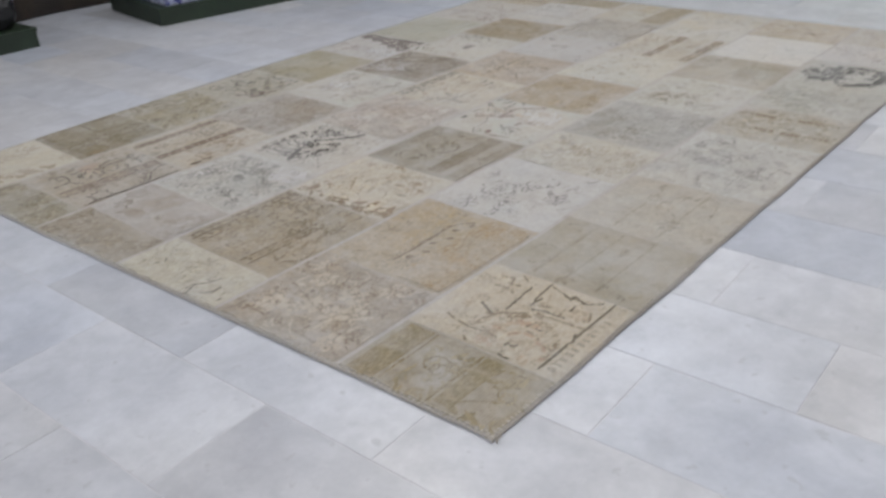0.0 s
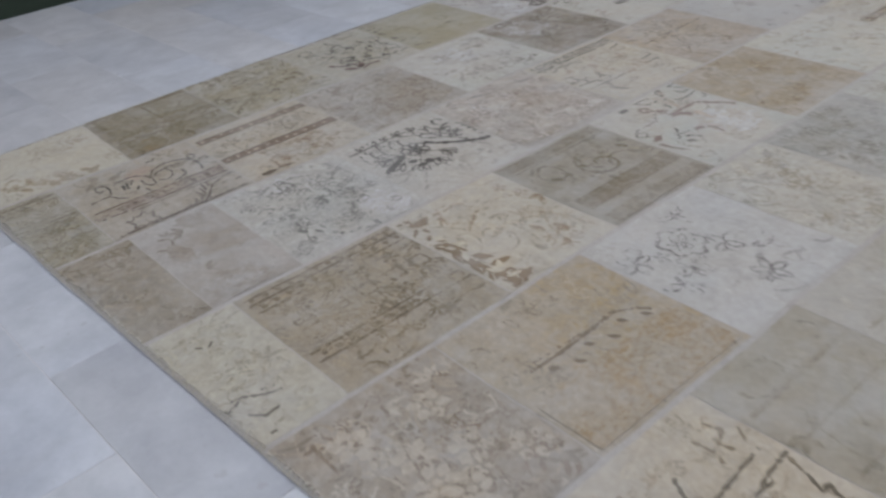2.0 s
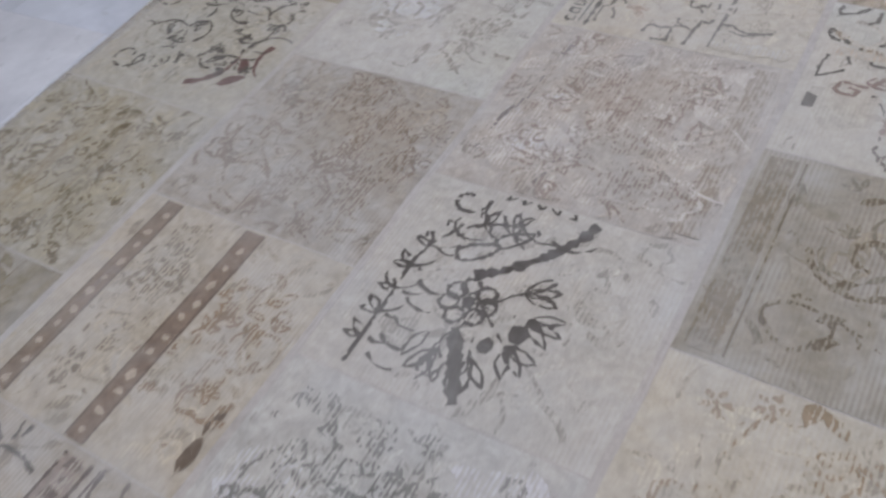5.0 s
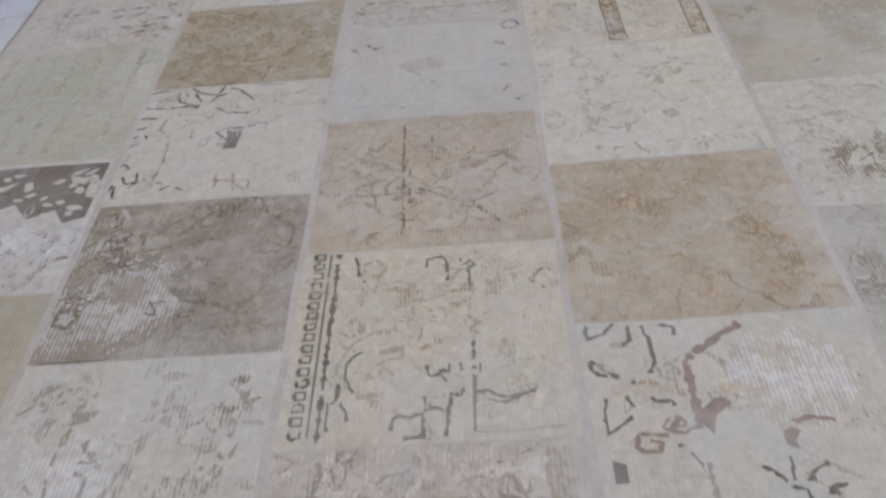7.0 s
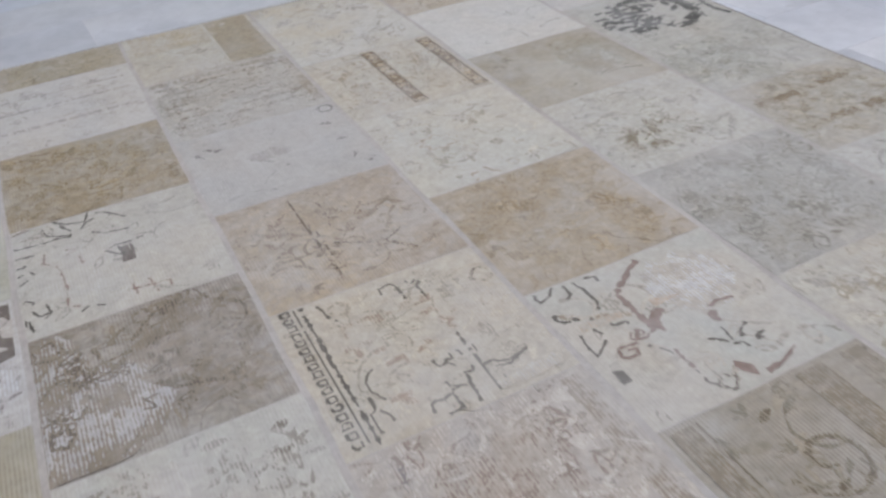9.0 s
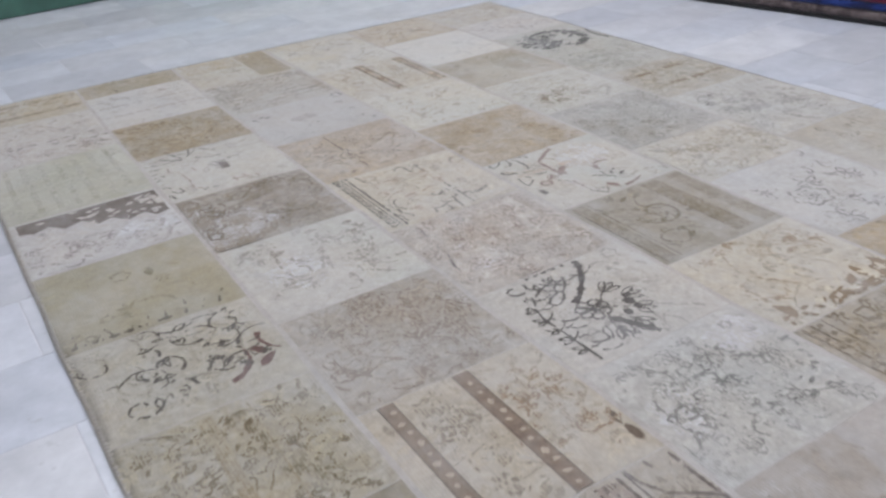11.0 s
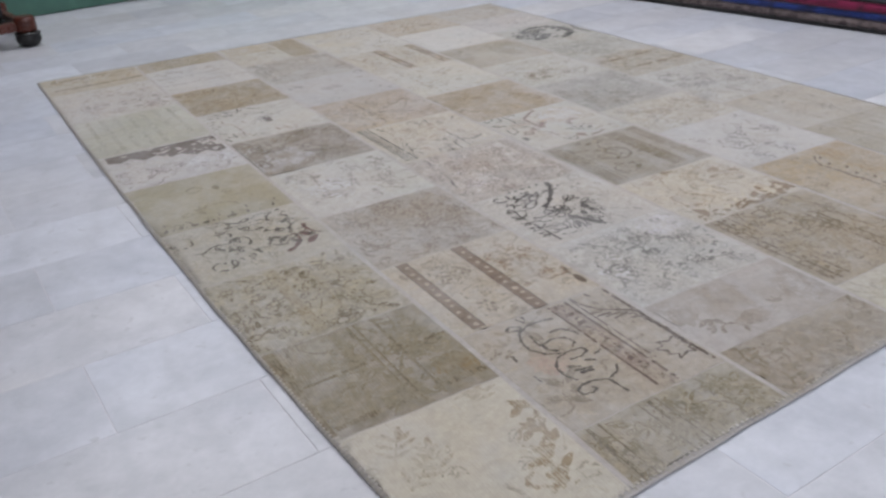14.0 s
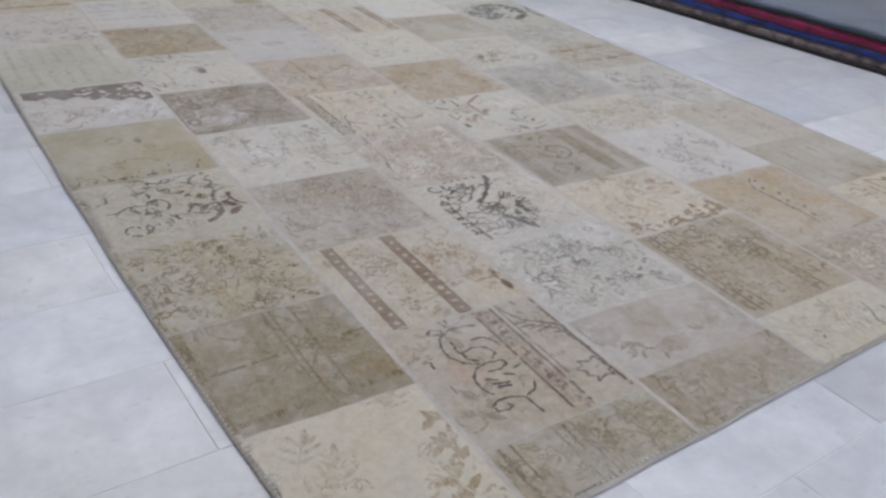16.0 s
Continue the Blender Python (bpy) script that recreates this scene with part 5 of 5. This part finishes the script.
p = patch(5, 0.35, 0.70, (182, 169, 146), 0.4, None, "cream wool piece with dark tree lines and a dotted edge border")
m = Motif(143)
m.line([(2.595, 0.365), (2.595, 0.695)], 0.007, 0.03)
m.line([(2.411, 0.692), (2.418, 0.613), (2.423, 0.596)], 0.007, 0.04)
m.line([(2.376, 0.667), (2.38, 0.616), (2.384, 0.568), (2.388, 0.521)], 0.007, 0.04)
m.line([(2.456, 0.671), (2.493, 0.652), (2.494, 0.673), (2.51, 0.664), (2.532, 0.655), (2.57, 0.683)], 0.007, 0.04)
m.line([(2.44, 0.559), (2.474, 0.571), (2.528, 0.571)], 0.007, 0.04)
m.line([(2.521, 0.606), (2.517, 0.635)], 0.007, 0.04)
m.line([(2.436, 0.631), (2.427, 0.599), (2.425, 0.56)], 0.007, 0.04)
m.line([(2.473, 0.489), (2.482, 0.507), (2.506, 0.491), (2.529, 0.496)], 0.007, 0.04)
m.line([(2.478, 0.394), (2.482, 0.408), (2.5, 0.4), (2.504, 0.414)], 0.007, 0.04)
m.line([(2.488, 0.36), (2.507, 0.354), (2.52, 0.358)], 0.007, 0.04)
m.line([(2.315, 0.518), (2.354, 0.496), (2.373, 0.486)], 0.007, 0.04)
m.line([(2.573, 0.529), (2.587, 0.528), (2.6, 0.495), (2.593, 0.486)], 0.007, 0.04)
m.line([(2.397, 0.345), (2.425, 0.324)], 0.007, 0.04)
m.put(p, (88, 80, 66), 0.22)
m = Motif(148)
m.line([(2.267, 0.433), (2.311, 0.416), (2.362, 0.408), (2.401, 0.414), (2.444, 0.412)], 0.008, 0.05)
m.line([(2.363, 0.455), (2.391, 0.506), (2.439, 0.539), (2.499, 0.554), (2.564, 0.556), (2.6, 0.56)], 0.008, 0.05)
m.line([(2.289, 0.605), (2.332, 0.609), (2.355, 0.598)], 0.008, 0.05)
m.line([(2.483, 0.474), (2.511, 0.472), (2.557, 0.442), (2.583, 0.441)], 0.008, 0.05)
m.line([(2.39, 0.428), (2.42, 0.416), (2.429, 0.434)], 0.008, 0.05)
m.line([(2.417, 0.683), (2.454, 0.67)], 0.008, 0.05)
m.line([(2.439, 0.582), (2.473, 0.595)], 0.008, 0.05)
m.line([(2.559, 0.61), (2.57, 0.625), (2.582, 0.592), (2.569, 0.587)], 0.008, 0.05)
m.line([(2.278, 0.652), (2.311, 0.662), (2.325, 0.63), (2.351, 0.636)], 0.008, 0.05)
m.line([(2.325, 0.686), (2.354, 0.665)], 0.008, 0.05)
m.line([(2.375, 0.372), (2.417, 0.338)], 0.008, 0.05)
m.line([(2.506, 0.607), (2.512, 0.576)], 0.008, 0.05)
m.put(p, (128, 115, 94), 0.3)
m = Motif(149)
m.line([(2.484, 0.463), (2.511, 0.462), (2.553, 0.439), (2.583, 0.421), (2.579, 0.388)], 0.012, 0.05)
m.line([(2.457, 0.433), (2.479, 0.46), (2.492, 0.481)], 0.012, 0.05)
m.line([(2.476, 0.331), (2.546, 0.325), (2.588, 0.337)], 0.012, 0.05)
m.line([(2.403, 0.393), (2.461, 0.371)], 0.012, 0.05)
m.put(p, (164, 136, 116), 0.3)
m = Motif(191)
for i in range(15):
    a = -20 + 15 * i
    m.leaf(2.48 + 0.108 * math.cos(radians(a)), 0.43 + 0.105 * math.sin(radians(a)), a + 90 + m.r.uniform(-50, 50), 0.042, 0.02)
m.put(p, (130, 114, 92), 0.4)
m = Motif(192)
m.line([(2.48 + 0.062 * math.cos(radians(12 * i - 30)), 0.43 + 0.07 * math.sin(radians(12 * i - 30))) for i in range(19)], 0.026, 0.02)
m.leaf(2.53, 0.40, -60, 0.06, 0.03).leaf(2.43, 0.40, 240, 0.05, 0.028)
m.put(p, (166, 138, 116), 0.4)
m = Motif(144)
for i in range(14):
    y = 0.375 + 0.0235 * i
    m.shape([(2.610, y), (2.632, y), (2.632, y + 0.010), (2.610, y + 0.010)])
m.put(p, (136, 132, 120), 0.6, "grey dotted border")
m = Motif(145)
for x, y in ((2.42, 0.44), (2.54, 0.45), (2.52, 0.40), (2.45, 0.39), (2.55, 0.60), (2.36, 0.38)):
    m.flower(x, y, 0.03, 5, 0.6)
m.arabesque(2.25, 0.37, 2.58, 0.68, 18, 0.03, 0.007)
m.put(p, (164, 148, 128), 0.6)

p = patch(5, 0.70, 1.06, (153, 143, 122), 0.45, None, "plain taupe wool piece with faint stripes", 0.2)
Motif(146).band(2.33, 0.72, 1.04, 0.012).band(2.42, 0.72, 1.04, 0.006).band(2.52, 0.72, 1.04, 0.008).put(p, (134, 122, 104), 0.65)
p = patch(5, 1.06, 1.45, (166, 158, 143), 0.4, None, "plain light taupe wool piece", 0.2)
Motif(147).band(2.36, 1.08, 1.43, 0.008).band(2.50, 1.08, 1.43, 0.008).put(p, (150, 140, 122), 0.75)
p = patch(5, 1.45, 1.95, (174, 171, 162), 0.45, None, "pale grey wool piece scattered with small flowers")
floral(p, 5, 1.48, 1.92, (120, 116, 110), 80, 0.03, 0.006, 0.5, 148, 0.08)
p = patch(5, 1.95, 2.32, (166, 158, 141), 0.5, None, "beige wool piece with brown patterned cross bands")
m = Motif(150)
m.line([(2.24, 2.06), (2.63, 2.07)], 0.032, 0.05).line([(2.24, 2.21), (2.63, 2.23)], 0.026, 0.1)
m.put(p, (120, 100, 74), 0.45)
floral(p, 5, 1.97, 2.30, (136, 122, 98), 60, 0.026, 0.006, 0.6, 151)
p = patch(5, 2.32, 2.66, (166, 163, 150), 0.5, None, "grey green worn wool piece")
floral(p, 5, 2.34, 2.64, (138, 134, 118), 60, 0.028, 0.006, 0.65, 152)
p = patch(5, 2.66, 3.08, (168, 165, 153), 0.45, None, "pale wool piece with a dark oval wreath", 0.2)
m = Motif(153)
for i in range(165):
    a = 2 * math.pi * m.r.random()
    k = m.r.uniform(0.2, 1.0) if math.cos(a) < 0.2 else m.r.uniform(0.8, 1.0)
    x, y = 2.41 + 0.17 * k * math.cos(a), 2.88 + 0.15 * k * math.sin(a)
    m.curve(x, y, m.r.uniform(-30, 30), m.r.uniform(0.02, 0.05), m.r.uniform(-90, 90), 0.017, 0.02)
for x, y, a in ((2.50, 2.86, 40), (2.52, 2.90, 80), (2.48, 2.92, 120), (2.54, 2.86, 10)):
    m.leaf(x, y, a, 0.06, 0.024)
m.put(p, (60, 60, 57), 0.2)
m = Motif(155)
m.line([(2.635, 2.74), (2.62, 2.80), (2.625, 2.86), (2.645, 2.92)], 0.016)
m.put(p, (58, 58, 56), 0.2)
p = patch(5, 3.08, 3.40, (184, 179, 172), 0.35, None, "off-white wool piece with faint marks")
floral(p, 5, 3.1, 3.38, (162, 154, 146), 30, 0.03, 0.005, 0.65, 156)
p = patch(5, 3.40, 3.75, (176, 168, 152), 0.4, None, "beige wool corner piece")
floral(p, 5, 3.42, 3.73, (158, 146, 124), 24, 0.03, 0.006, 0.7, 157)

# ghosts of older drawing under every piece
for n, (p, col, v0, v1, colour, figure) in enumerate(LATER):
    for k, (f, count, size) in enumerate(((0.80, 44, 0.046), (1.09, 34, 0.044))):
        m = Motif(300 + 7 * n + k, n % 3 == 0, True, 0.0003)
        m.arabesque(SEAMS[col] + 0.03, v0 + 0.03, SEAMS[col + 1] - 0.03, v1 - 0.03, int(count * figure / 0.6 * (v1 - v0) / 0.4), size, 0.0095, 0.06)
        m.put(p, tuple(min(215, c * f) for c in colour), 0.66 + 0.1 * k)

# overcast stitches round the edge
rng = random.Random(77)
sv, sf = [], []


def stitch(x, y, nx, ny):
    tx, ty = -ny, nx
    k = rng.uniform(0.0022, 0.0034)
    d = rng.uniform(0.011, 0.016)
    z = TOP + swell(x, y) + 0.0012
    i = len(sv)
    for a, b, h in ((-d, -k, -0.0018), (-d, k, -0.0018), (-0.003, -k, 0.0), (-0.003, k, 0.0), (0.0022, -k + 0.002, -0.003), (0.0022, k + 0.002, -0.003), (0.003, -k + 0.002, 0.003 - z), (0.003, k + 0.002, 0.003 - z)):
        sv.append((x + nx * a + tx * b, y + ny * a + ty * b, z + h))
    for q in range(3):
        a = i + 2 * q
        sf.append((a, a + 2, a + 3, a + 1))


step = 0.0135
for i in range(int(RUG_L / step)):
    y = 0.02 + i * step + rng.uniform(-0.002, 0.002)
    if y < RUG_L - 0.01:
        stitch(west_edge(y), y, -1, 0)
    if 0.10 < y < RUG_L - 0.01:
        stitch(east_edge(y), y, 1, 0)
for i in range(int(RUG_W / step)):
    x = 0.02 + i * step + rng.uniform(-0.002, 0.002)
    stitch(x, south_edge(x), 0, -1)
    stitch(x, north_edge(x), 0, 1)
me = bpy.data.meshes.new("edge_stitching")
me.from_pydata(sv, [], sf)
me.materials.append(wool((176, 168, 152), 0.5))
st = tagged(new("edge_stitching", me), "pale overcast wool stitches", kind="stuff")
st.parent = rug

# ---- things round the rug ----
def edge_frame(x0, y0, x1, y1):
    """A frame at the first point whose x axis runs to the second."""
    return pose(x0, y0, 0, 0, 0, math.degrees(math.atan2(y1 - y0, x1 - x0)))


# pile of folded carpets at the east side; local x runs along its visible side, local y away from the rug
def folded(bm, length, deep, z0, z1, inset, seed):
    """A folded carpet: a soft slab with a rounded fold along its front."""
    r = random.Random(seed)
    n, prof = 60, 10
    rows = []
    for i in range(n + 1):
        x = inset + (length - inset) * i / n
        sag = 0.006 * noise.noise(Vector((x * 2.2, seed, 0))) + 0.0025 * noise.noise(Vector((x * 9, seed, 4)))
        row = []
        h = (z1 - z0) / 2
        for j in range(prof + 1):
            a = -math.pi / 2 + math.pi * j / prof
            row.append(bm.verts.new((x, inset * 0.25 + sag + h * 0.9 * (1 - math.cos(a)), (z0 + z1) / 2 + h * math.sin(a) + sag * 0.25)))
        row.append(bm.verts.new((x, deep, z1 + sag * 0.25)))
        row.append(bm.verts.new((x, deep, z0 + sag * 0.25)))
        rows.append(row)
    m = prof + 3
    for a, b in zip(rows, rows[1:]):
        for j in range(m):
            bm.faces.new((a[j], a[(j + 1) % m], b[(j + 1) % m], b[j]))
    bm.faces.new(rows[0][::-1])
    bm.faces.new(rows[-1])
    return bm


def pile_wool(name, colour, second, scale):
    m = Nodes(name)
    vec = m.coords()
    c = m.mix(m.ramp(m.noise(vec, scale, 4, 0.6, 0.5), 0.42, 0.62), rgb(*colour), rgb(*second))
    f = m.noise(vec, 160, 3, 0.6)
    c = m.mix(m.math("MULTIPLY", f, 0.35), c, (0.01, 0.01, 0.012, 1))
    m.bump(f, 0.5, 0.003)
    return m.done(c, 0.95, 0.25, 0.15)


SIDE = edge_frame(3.25, 3.96, 3.72, 1.30)
LONG = 2.72
STACK = [
    ("black woven carpet lying at the foot of a pile", (12, 11, 13), (26, 23, 24), 20, 0.0, 0.018, 0.0),
    ("folded grey brown patterned carpet in a pile", (112, 100, 98), (66, 54, 56), 22, 0.018, 0.060, 0.02),
    ("folded deep blue carpet in a pile", (34, 54, 118), (22, 30, 70), 10, 0.060, 0.096, 0.04),
    ("folded crimson carpet in a pile", (124, 28, 66), (80, 18, 44), 12, 0.096, 0.148, 0.055),
    # no carpet of its own: a black sheet drawing the shadow under the slate one
    ("thin black layer standing in for the shadow line between folded carpets", (14, 13, 17), (24, 22, 28), 20, 0.148, 0.158, 0.07),
    ("folded slate grey carpet on top of a pile", (90, 99, 114), (78, 86, 100), 5, 0.158, 0.186, 0.12),
]
for i, (label, colour, second, scale, z0, z1, inset) in enumerate(STACK):
    bm = folded(bmesh.new(), LONG - inset * 0.3, 1.6, z0, z1 - 0.001, 0.0 + inset * 0.4, i + 3)
    bmesh.ops.recalc_face_normals(bm, faces=bm.faces[:])
    carpet = part("folded_carpet", bm, pile_wool("carpet_pile", colour, second, scale), None, "", SIDE)
    smooth(carpet)
    tagged(carpet, label, "carpet", "piled carpets")


# low green display platforms on the west side
def platform(name, frame_m, length, deep, high, mat, label):
    ob = tagged(empty(name, frame_m), label, "platform", "low display platforms")
    part("front_board", boxed(0, 0, 0, length, 0.022, high - 0.022, bevel=0.002), mat, ob)
    part("end_board", boxed(0, 0.022, 0, 0.022, deep, high - 0.022, bevel=0.002), mat, ob)
    part("end_board", boxed(length - 0.022, 0.022, 0, length, deep, high - 0.022, bevel=0.002), mat, ob)
    n = 5
    for k in range(n):
        y0 = -0.006 + (deep + 0.006) * k / n
        part("deck_plank", boxed(-0.006, y0 + 0.001, high - 0.022, length + 0.006, y0 + (deep + 0.006) / n - 0.001, high, bevel=0.002), mat, ob)
    return ob


platform("display_platform", edge_frame(-1.308, 1.927, -1.195, 2.667), 2.10, 0.80, 0.11, GREEN_DARK, "low dark green painted wooden display platform with goods on it")
platform("display_platform", edge_frame(-1.515, -0.70, -1.538, 1.258), 1.96, 0.80, 0.11, GREEN_DARK, "low dark green painted wooden display platform beside a walkway")


def cloth_pile(m, length, deep, layers, label, mats):
    """Folded textiles lying one on another: one thing, a fold a part."""
    ob = tagged(empty("folded_textiles", m), label, "textile")
    z = 0.0
    for i in range(layers):
        h = 0.030 + 0.008 * ((i * 7) % 3)
        bm = folded(bmesh.new(), length - 0.02 * (i % 2), deep, z, z + h - 0.001, 0.012 * (i % 3), 20 + i)
        bmesh.ops.recalc_face_normals(bm, faces=bm.faces[:])
        smooth(part("fold", bm, mats[i % len(mats)], ob))
        z += h
    return ob


BLUEWHITE = pile_wool("blue_white_pattern", (196, 200, 222), (40, 50, 120), 22)
WINE = pile_wool("dark_red_pattern", (84, 26, 30), (40, 18, 22), 18)
PURPLE = pile_wool("purple_cloth", (86, 46, 84), (64, 34, 66), 6)
F1 = edge_frame(-1.308, 1.927, -1.195, 2.667)
cloth_pile(F1 @ pose(0.36, 0.02, 0.11, 0, 0, 90) @ pose(0, 0, 0), 0.46, 0.30, 4, "folded blue and white patterned textiles on a green platform", [BLUEWHITE])
cloth_pile(F1 @ pose(0.42, 0.05, 0.11), 1.5, 0.6, 6, "pile of dark red patterned textiles on a green platform", [WINE])

F2 = edge_frame(-1.515, -0.70, -1.538, 1.258)
bag = tagged(empty("leather_bag", F2 @ pose(1.80, 0.15, 0.11)), "shiny black leather bag on a green platform", "bag")
bm = bmesh.new()
bmesh.ops.create_icosphere(bm, subdivisions=4, radius=1.0)
for v in bm.verts:
    k = 1 + 0.10 * noise.noise(v.co * 3.1) + 0.05 * noise.noise(v.co * 9)
    v.co = Vector((math.copysign(abs(v.co.x) ** 0.7, v.co.x) * 0.125 * k, math.copysign(abs(v.co.y) ** 0.7, v.co.y) * 0.10 * k, max(0.0, 0.10 + v.co.z * 0.11 * k)))
smooth(part("body", bm, BLACK, bag))
bm = bmesh.new()
for i in range(25):
    a = math.pi * i / 24
    bmesh.ops.create_cube(bm, size=0.018, matrix=Matrix.Translation((0.08 * math.cos(a), 0.01, 0.17 + 0.10 * math.sin(a))) @ Matrix.Rotation(-a, 4, "Y"))
part("handle", bm, BLACK, bag)
cushion = tagged(empty("cushion", F2 @ pose(1.70, 0.40, 0.11, 0, 0, 8)), "purple fabric floor cushion on a green platform", "cushion")
bm = bmesh.new()
bmesh.ops.create_icosphere(bm, subdivisions=4, radius=1.0)
for v in bm.verts:
    k = 1 + 0.05 * noise.noise(v.co * 2.7)
    v.co = Vector((math.copysign(abs(v.co.x) ** 0.5, v.co.x) * 0.30 * k, math.copysign(abs(v.co.y) ** 0.5, v.co.y) * 0.24 * k, max(0.0, 0.16 + v.co.z * 0.17 * k)))
smooth(part("cover", bm, PURPLE, cushion))


# brown carpets hung over a partition behind the platforms
HUNG = pile_wool("brown_carpet", (70, 56, 42), (50, 40, 32), 5)
for k, (y0, y1) in enumerate(((-0.9, 0.72), (0.74, 2.36), (2.38, 4.0))):
    bm = bmesh.new()
    n = 40
    rows = []
    for i in range(n + 1):
        y = y0 + (y1 - y0) * i / n
        w = 0.018 * math.sin(y * 9 + k) + 0.01 * noise.noise(Vector((y * 3, k, 0)))
        rows.append([bm.verts.new((-2.36 + w * (1 - z / 3), y, z)) for z in (0.004, 0.5, 1.0, 1.6, 2.1)] + [bm.verts.new((-2.42, y, 2.1)), bm.verts.new((-2.42, y, 0.004))])
    for a, b in zip(rows, rows[1:]):
        for j in range(7):
            bm.faces.new((a[j], a[(j + 1) % 7], b[(j + 1) % 7], b[j]))
    bm.faces.new(rows[0])
    bm.faces.new(rows[-1][::-1])
    bmesh.ops.recalc_face_normals(bm, faces=bm.faces[:])
    tagged(smooth(part("hanging_carpet", bm, HUNG)), "brown carpet hanging to the floor behind the platforms", "carpet", "hanging carpets")


# green painted counter along the far side
def counter(m, length, label, mat):
    ob = tagged(empty("green_counter", m), label, "counter", "green counters")
    part("plinth", boxed(0.004, 0.035, 0, length - 0.004, 0.5, 0.05, bevel=0.002), DARK, ob)
    part("carcass", boxed(0, 0.024, 0.05, length, 0.5, 0.74, bevel=0.003), mat, ob)
    n = max(1, round(length / 1.7))
    for k in range(n):
        a, b = length * k / n + 0.003, length * (k + 1) / n - 0.003
        panel = part("front_panel", boxed(a, 0.004, 0.006, b, 0.024, 0.735, bevel=0.003), mat, ob)
        for sx in (a + 0.30, b - 0.30):
            part("screw", lathe(bmesh.new(), [(0.009, 0), (0.009, 0.003), (0.005, 0.005)], 10), DARK, panel, "dark screw head", pose(sx, 0.004, 0.10, 90, 0, 0))
    part("top", boxed(-0.01, -0.015, 0.742, length + 0.01, 0.51, 0.772, bevel=0.004), mat, ob)
    return ob


FAR = edge_frame(0.148, 5.60, 1.298, 5.74)
counter(FAR @ pose(-2.32, 0, 0), 3.465, "green painted wooden counter with plank fronts against the far wall", GREEN)
counter(FAR @ pose(1.165, 0, 0), 2.4, "lighter green painted wooden counter next to a dark joint", plain("light_green_painted_wood", (96, 138, 118), 0.5, 0.2, 5, 0.15))

# wooden armchair with a black cover, on ball feet
chair = tagged(empty("armchair", pose(0.085, 4.69, 0, 0, 0, 8)), "red brown wooden armchair with black leather and ball feet", "chair")
W_, D_ = 0.66, 0.62
for fx in (0.0, -W_):
    for fy in (0.0, D_):
        foot = part("foot", lathe(bmesh.new(), [(0.030, 0.0), (0.052, 0.010), (0.066, 0.030), (0.070, 0.048), (0.064, 0.064), (0.070, 0.070), (0.072, 0.078), (0.058, 0.086)], 24), CASTER, chair, "black ball foot", pose(fx, fy, 0))
        smooth(foot)
        part("leg_block", lathe(bmesh.new(), [(0.052, 0.086), (0.060, 0.096), (0.060, 0.150), (0.054, 0.168), (0.046, 0.172)], 24), MAHOGANY, chair, "red brown turned block", pose(fx, fy, 0))
part("front_rail", boxed(-W_ + 0.055, -0.022, 0.092, -0.055, 0.018, 0.148, bevel=0.005), MAHOGANY, chair)
part("back_rail", boxed(-W_ + 0.055, D_ - 0.02, 0.092, -0.055, D_ + 0.02, 0.138, bevel=0.005), MAHOGANY, chair)
part("side_rail", boxed(-0.02, 0.041, 0.092, 0.02, D_ - 0.041, 0.138, bevel=0.005), MAHOGANY, chair)
part("side_rail", boxed(-W_ - 0.02, 0.041, 0.092, -W_ + 0.02, D_ - 0.041, 0.138, bevel=0.005), MAHOGANY, chair)
bm = boxed(-W_ - 0.02, -0.03, 0.174, -0.10, D_ + 0.02, 0.46, bevel=0.03)
seat = smooth(part("seat", bm, BLACK, chair, "black leather seat block"))
part("backrest", boxed(-W_ - 0.02, D_ - 0.14, 0.462, -0.10, D_ + 0.02, 0.92, bevel=0.03), BLACK, chair, "black leather backrest")
for dx, lean in ((-0.15, 3), (-0.19, -4), (-0.27, 2)):
    bm = boxed(-0.004, -0.004, 0.0, 0.004, 0.004, 0.24, bevel=0.0015)
    bmesh.ops.subdivide_edges(bm, edges=[e for e in bm.edges if abs(e.verts[0].co.z - e.verts[1].co.z) > 0.1], cuts=14)
    for v in bm.verts:
        v.co.x += 0.010 * math.sin(v.co.z * 30 + lean)
    part("braid", bm, SILVER, chair, "silver braid trim", pose(dx, -0.034, 0.19, 0, lean, 0))

# ---- marble tiles, laid last ----
rng = random.Random(21)
for x, y in near_tiles:
    t = new("tile", TILES[rng.randrange(len(TILES))])
    t.parent = floor
    t.matrix_basis = pose(x, y, rng.uniform(-0.0003, 0.0003), 0, 0, math.degrees(TURN_F))
